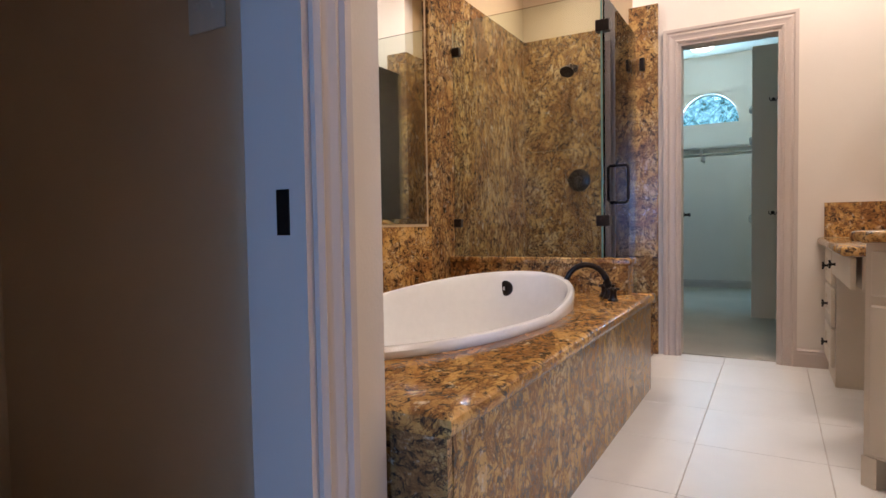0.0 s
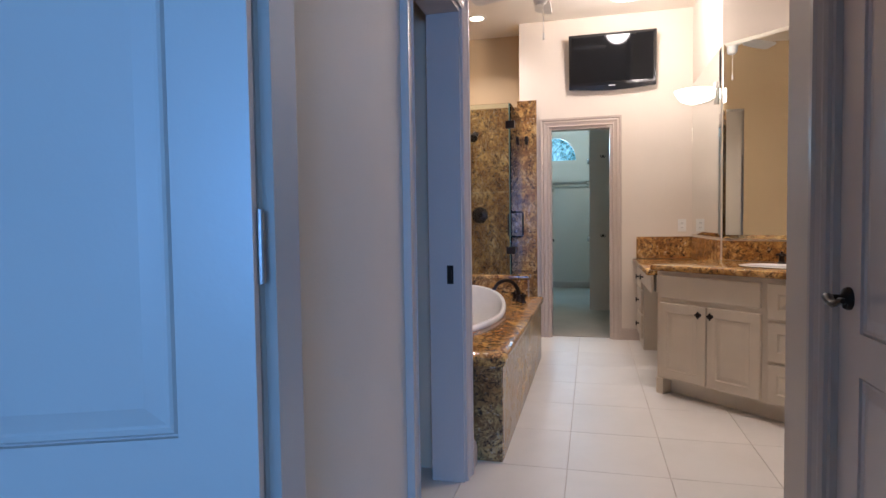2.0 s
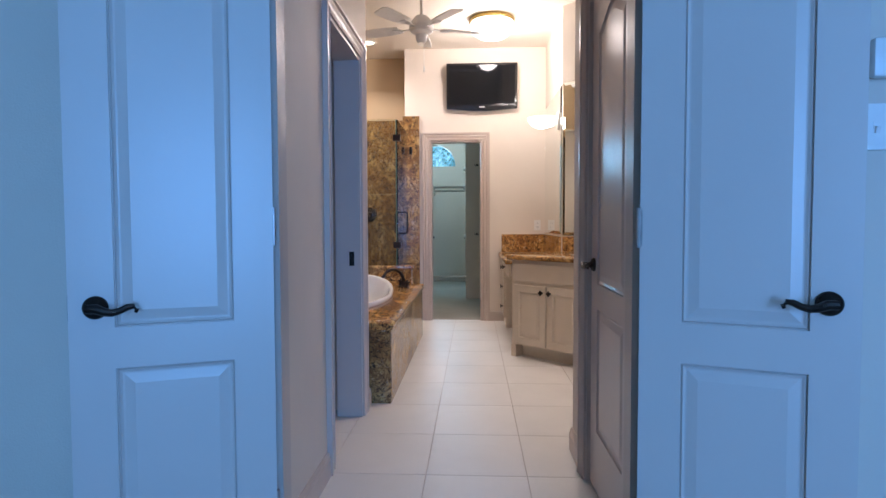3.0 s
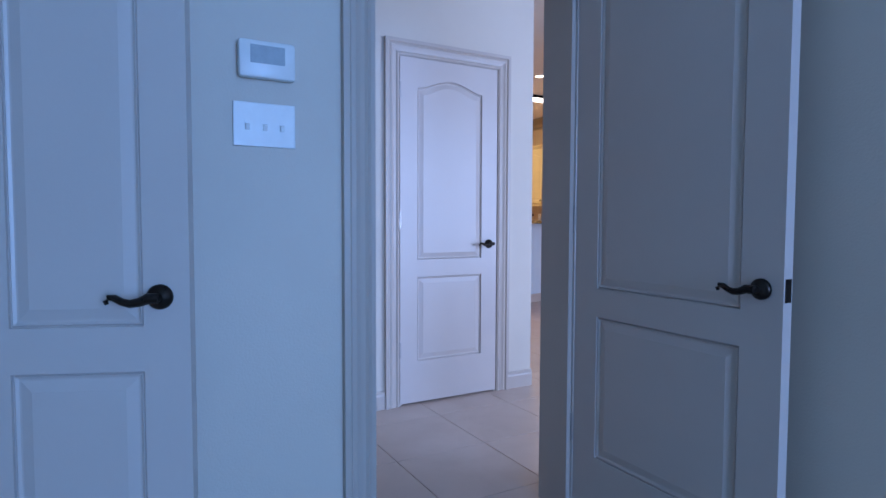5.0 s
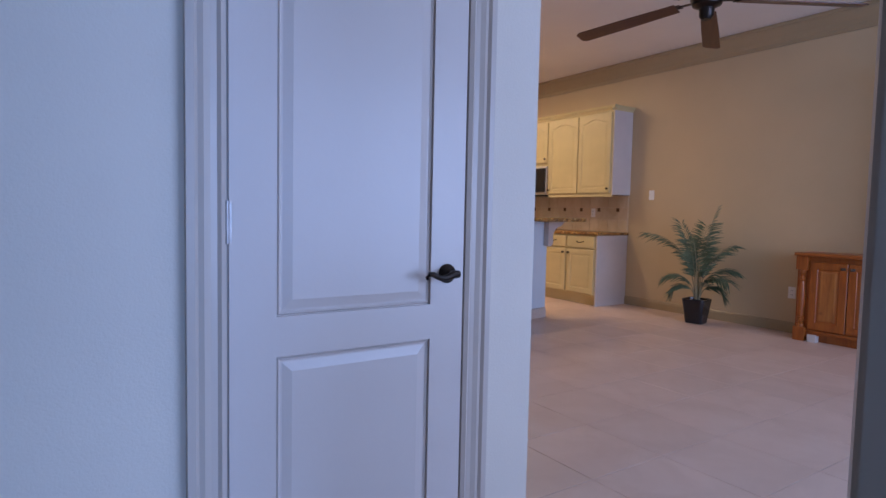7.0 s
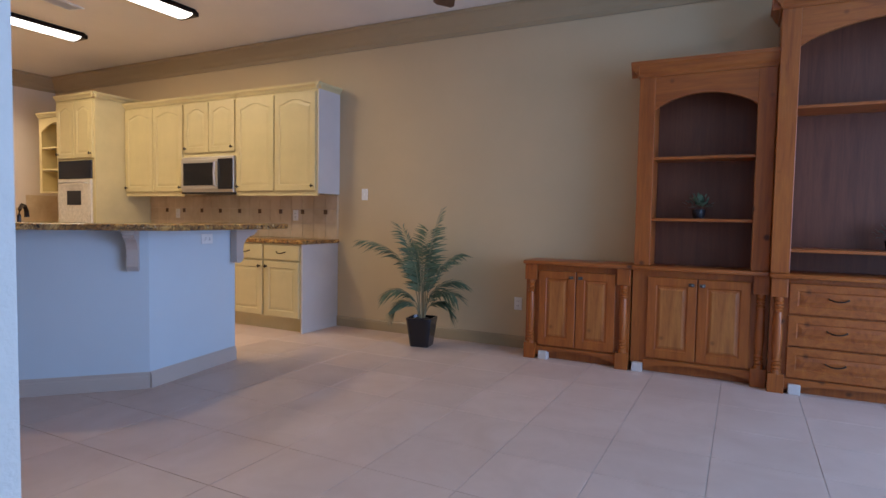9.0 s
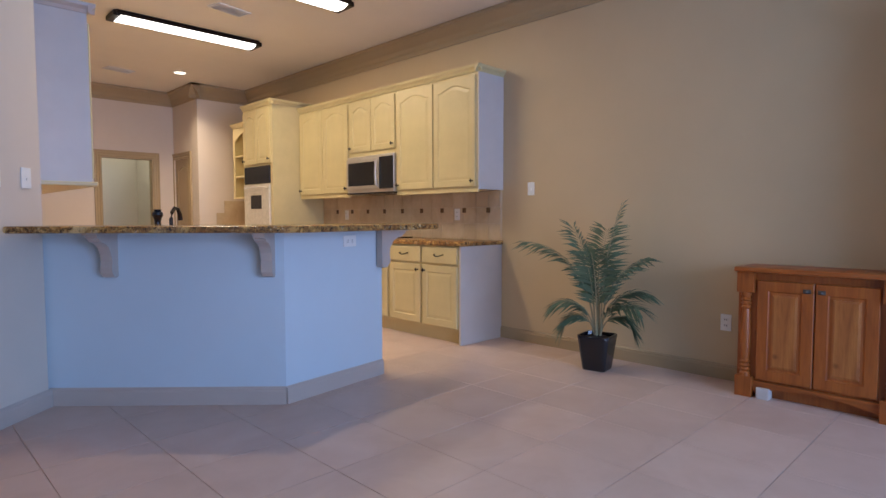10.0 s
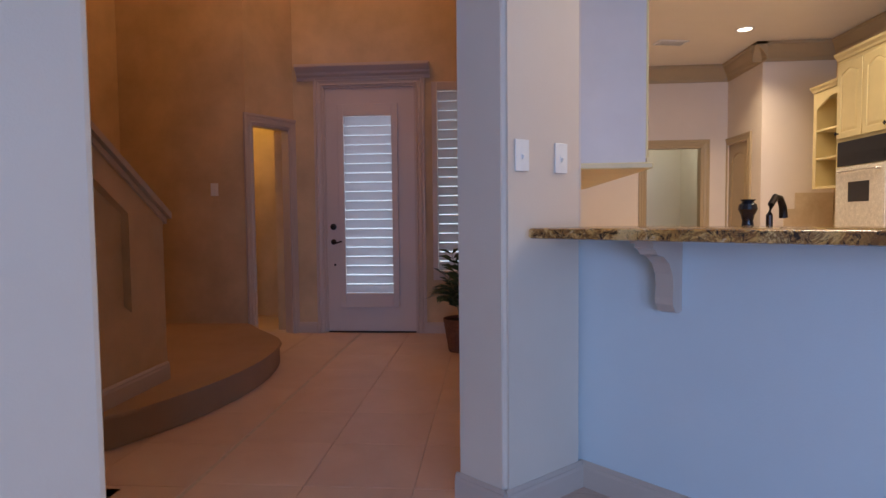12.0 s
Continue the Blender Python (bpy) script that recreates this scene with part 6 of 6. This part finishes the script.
bx(bm, gx0, gx1, -0.035, 0, gz0 - 0.14, gz0, None, 0.004)
bx(bm, gx0, gx1, -0.035, 0, gz1, gz1 + 0.12, None, 0.004)
part("shutter_frame", bm, M_DOOR, ed)
bm = bmesh.new()
bx(bm, gx0 - 0.03, gx1 + 0.03, T - 0.012, T - 0.004, gz0 - 0.03, gz1 + 0.03)
part("glass_pane", bm, M_GLASS, ed).visible_shadow = False
for k in range(19):
    z = gz0 + 0.045 + k * (gz1 - gz0 - 0.09) / 18
    bm = bmesh.new()
    bx(bm, gx0 + 0.002, gx1 - 0.002, -0.044, 0.044, -0.004, 0.004, Matrix.Translation((0, -0.012, z)) @ Matrix.Rotation(radians(-76), 4, "X"))
    part("shutter_slat", bm, M_SLAT, ed, "white shutter slat")
lever(ed, 0.075, 0.0, 0.895, 1, -1)
bm = bmesh.new()
lathe(bm, [(0, 0), (0.032, 0), (0.03, 0.012), (0.016, 0.016), (0.014, 0.026), (0, 0.026)], Matrix.Translation((0.075, 0, 1.045)) @ Matrix.Rotation(radians(90), 4, "X"))
part("deadbolt", bm, M_BRONZE, ed, "bronze deadbolt", True)
bm = bmesh.new()
lathe(bm, [(0, 0), (0.012, 0), (0.01, 0.005), (0, 0.006)], Matrix.Translation((0.085, 0, 0.665)) @ Matrix.Rotation(radians(90), 4, "X"), 12)
part("viewer", bm, M_BRONZE, ed, "small bronze stud", True)
casing("trim_entry_door", at(2.45, 7.75), 0.92, 2.44)
lining("trim_entry_jamb", at(2.45, 7.75), 0.92, 2.44, 0.12)
bm = bmesh.new()
bx(bm, 2.469, 3.351, 7.745, 7.885, 0.001, 0.016, None, 0.004)
structure("trim_entry_threshold", bm, M_BRONZE, "dark metal threshold under the entry door", "trim")
bm = bmesh.new()
cap = [(0, 0), (0.02, 0), (0.024, 0.03), (0.05, 0.05), (0.055, 0.07), (0.09, 0.10), (0.105, 0.115), (0.105, 0.14), (0, 0.14)]
run(bm, (2.20, 7.75), (3.51, 7.75), [(u, v + 2.495) for u, v in cap])
structure("trim_entry_cornice", bm, M_TRIM, "taupe stepped cornice above the entry door", "trim")

sl = tagged(thing("window_2", "narrow shuttered sidelight beside the entry door", "window"), "", "", "", "structure")
bm = bmesh.new()
for a in ((3.53, 3.58, 0.53, 2.45), (3.80, 3.85, 0.53, 2.45), (3.58, 3.80, 0.53, 0.62), (3.58, 3.80, 2.36, 2.45)):
    bx(bm, a[0], a[1], 7.72, 7.75, a[2], a[3], None, 0.004)
part("window_frame", bm, M_TRIM, sl)
bm = bmesh.new()
bx(bm, 3.57, 3.81, 7.82, 7.828, 0.61, 2.37)
part("pane", bm, M_GLASS, sl).visible_shadow = False
for k in range(19):
    z = 0.67 + k * 1.64 / 18
    bm = bmesh.new()
    bx(bm, 3.583, 3.797, -0.044, 0.044, -0.004, 0.004, Matrix.Translation((0, 7.735, z)) @ Matrix.Rotation(radians(-70), 4, "X"))
    part("shutter_slat", bm, M_SLAT, sl, "white shutter slat")

bm = bmesh.new()
bx(bm, 2.15, 4.25, 9.2, 9.22, -0.2, 3.4)
tagged(part("backdrop", bm, glowing("pale daylight", (0.62, 0.72, 0.85), 2.2)), "pale daylight outside the entry", "backdrop", "", "structure")

# powder room opening in the angled wall
pw = frame_of((1.86, 7.28), (2.15, 7.75))
casing("trim_powder_opening", pw @ Matrix.Translation((0.06, 0, 0)), 0.44, 2.03)
lining("trim_powder_jamb", pw @ Matrix.Translation((0.06, 0, 0)), 0.44, 2.03, 0.10)
tp = thing("toilet_paper_holder", "white paper roll on a bronze holder", "paper holder", "", "", at(1.97, 8.15, 0.72))
bm = bmesh.new()
lathe(bm, [(0.02, -0.05), (0.05, -0.05), (0.05, 0.05), (0.02, 0.05)], at(-0.09, 0, 0) @ Matrix.Rotation(radians(90), 4, "X"), 20)
part("roll", bm, M_WHITE, tp, "white paper roll", True)
bm = bmesh.new()
tube(bm, [(0.025, 0.06, 0), (-0.09, 0.06, 0), (-0.09, -0.06, 0)], 0.008)
part("holder", bm, M_BRONZE, tp, "", True)
plate("light_switch", at(1.55, 7.279, 1.42), 0.072, 0.118, "beige switch plate on the ochre stair wall", "switch")

# carpeted starting step with a curved front, and the stair behind its knee wall
step = []
for i in range(25):
    u = i / 24
    y = 4.70 + 2.58 * u
    x = 2.16 + 0.36 * math.sin(math.pi * min(1.0, u * 1.08)) ** 0.75 - 0.30 * max(0, u - 0.72) / 0.28
    step.append((x, y))
first = thing("starting_step", "brown carpeted starting step with a curved front", "step")
bm = bmesh.new()
prism(bm, [(x - 0.018, y) for x, y in step] + [(0.66, 7.28), (0.66, 4.70)], 0.0, 0.146)
part("riser", bm, M_CARPET_F, first)
bm = bmesh.new()
prism(bm, step + [(0.66, 7.28), (0.66, 4.70)], 0.147, 0.175)
top = [e for e in bm.edges if e.verts[0].co.z > 0.17 and e.verts[1].co.z > 0.17 and e.verts[0].co.x > 1.8]
bmesh.ops.bevel(bm, geom=top, offset=0.018, segments=3, affect="EDGES", profile=0.5)
part("tread", bm, M_CARPET_F, first, "carpeted tread with a rounded nose", True)
st = thing("staircase", "brown carpeted stairs rising behind the knee wall", "stairs")
for k in range(6):
    bm = bmesh.new()
    bx(bm, 0.80, 1.98, 5.40 - 0.2 * (k + 1), 5.40 - 0.2 * k, 0.175, 0.35 + 0.175 * k, None, 0.012)
    part("tread", bm, M_CARPET_F, st)
kw = thing("knee_wall", "ochre stair knee wall with a sloped wooden cap", "knee wall")
bm = bmesh.new()
side = [(5.42, 0.175), (5.42, 1.17), (4.26, 1.91), (4.26, 0.0), (4.70, 0.0), (4.70, 0.175)]
loft(bm, [[(x, y, z) for y, z in side] for x in (1.99, 2.075)])
for strip in ([(5.42, 0.175), (5.42, 1.17), (5.09, 1.38), (5.09, 0.175)], [(5.09, 1.175), (5.09, 1.38), (4.26, 1.91), (4.26, 1.705)],
              [(5.09, 0.175), (5.09, 0.63), (4.26, 1.16), (4.26, 0.0), (4.70, 0.0), (4.70, 0.175)]):
    loft(bm, [[(x, y, z) for y, z in strip] for x in (2.075, 2.12)])
part("wall_body", bm, M_FOYER, kw)
bm = bmesh.new()
capp = [(5.46, 1.145), (5.46, 1.185), (4.26, 1.95), (4.26, 1.91)]
loft(bm, [[(x, y, z) for y, z in capp] for x in (1.955, 2.155)])
capp = [(5.44, 1.115), (5.44, 1.15), (4.26, 1.90), (4.26, 1.865)]
loft(bm, [[(x, y, z) for y, z in capp] for x in (1.975, 2.135)])
part("cap_rail", bm, M_TRIM, kw, "taupe wooden cap rail")
bm = bmesh.new()
run(bm, (2.12, 4.70), (2.12, 5.42), [(u, v + 0.175) for u, v in BASE])
part("skirting", bm, M_TRIM, kw)

# ---- floor tiles ----
def tile_mesh(w, d, mat, gap=0.0032, t=0.006):
    bm = bmesh.new()
    e = 0.0015
    loft(bm, [[(gap / 2, gap / 2, -t), (w - gap / 2, gap / 2, -t), (w - gap / 2, d - gap / 2, -t), (gap / 2, d - gap / 2, -t)],
              [(gap / 2, gap / 2, -e), (w - gap / 2, gap / 2, -e), (w - gap / 2, d - gap / 2, -e), (gap / 2, d - gap / 2, -e)],
              [(gap / 2 + e, gap / 2 + e, 0), (w - gap / 2 - e, gap / 2 + e, 0), (w - gap / 2 - e, d - gap / 2 - e, 0), (gap / 2 + e, d - gap / 2 - e, 0)]], False, True)
    return mesh_of("tile", bm, mat)


def lay(mesh, w, d, x0, y0, x1, y1, ox, oy, limit, spare):
    n = 0
    ix0, ix1 = math.floor((x0 - ox) / w), math.ceil((x1 - ox) / w)
    iy0, iy1 = math.floor((y0 - oy) / d), math.ceil((y1 - oy) / d)
    far = []
    for j in range(iy0, iy1):
        for i in range(ix0, ix1):
            x, y = ox + i * w, oy + j * d
            if spare(x, y, x + w, y + d):
                continue
            if n < limit:
                t = new("tile", mesh)
                t.parent = FLOOR
                t.location = (x, y, 0)
                n += 1
            else:
                far.append((x, y))
    return far


TB_W, TB_D = 0.4425, 0.4925
lay(tile_mesh(TB_W, TB_D, M_TILE_B), TB_W, TB_D, -1.0, -0.9, 2.1, 4.05, -0.137, 0.42, 140, lambda a, b, c, d: d < -0.9 or (c < -0.75 or (c < -0.55 and b > 0.7)) or b > 4.0 or (a > 0.7 and b < 0.55))
TL = 0.472
far = lay(tile_mesh(TL, TL, M_TILE_L), TL, TL, 1.3, -1.05, 8.0, 9.9, 2.812, 0.18, 330, lambda a, b, c, d: (c < 3.1 and b > 0.4) or (a > 7.95) or (c < 4.2 and b > 2.9 and a < 3.0 and d < 4.0))
tm = tile_mesh(TL, TL, M_TILE_L)
bm = bmesh.new()
for x, y in far:
    k = len(bm.verts)
    bm.from_mesh(tm)
    bm.verts.ensure_lookup_table()
    bmesh.ops.translate(bm, vec=(x, y, 0), verts=bm.verts[k:])
for i in range(3):
    for j in range(14):
        x, y = 1.846 + TL * i - TL, 2.973 + TL * j
        if x + TL < 4.3 and y > 2.9 and x < 2.8:
            k = len(bm.verts)
            bm.from_mesh(tm)
            bm.verts.ensure_lookup_table()
            bmesh.ops.translate(bm, vec=(x, y, 0), verts=bm.verts[k:])
rest = part("tile_field", bm, M_TILE_L, FLOOR)
tagged(rest, "", "", "", "stuff")
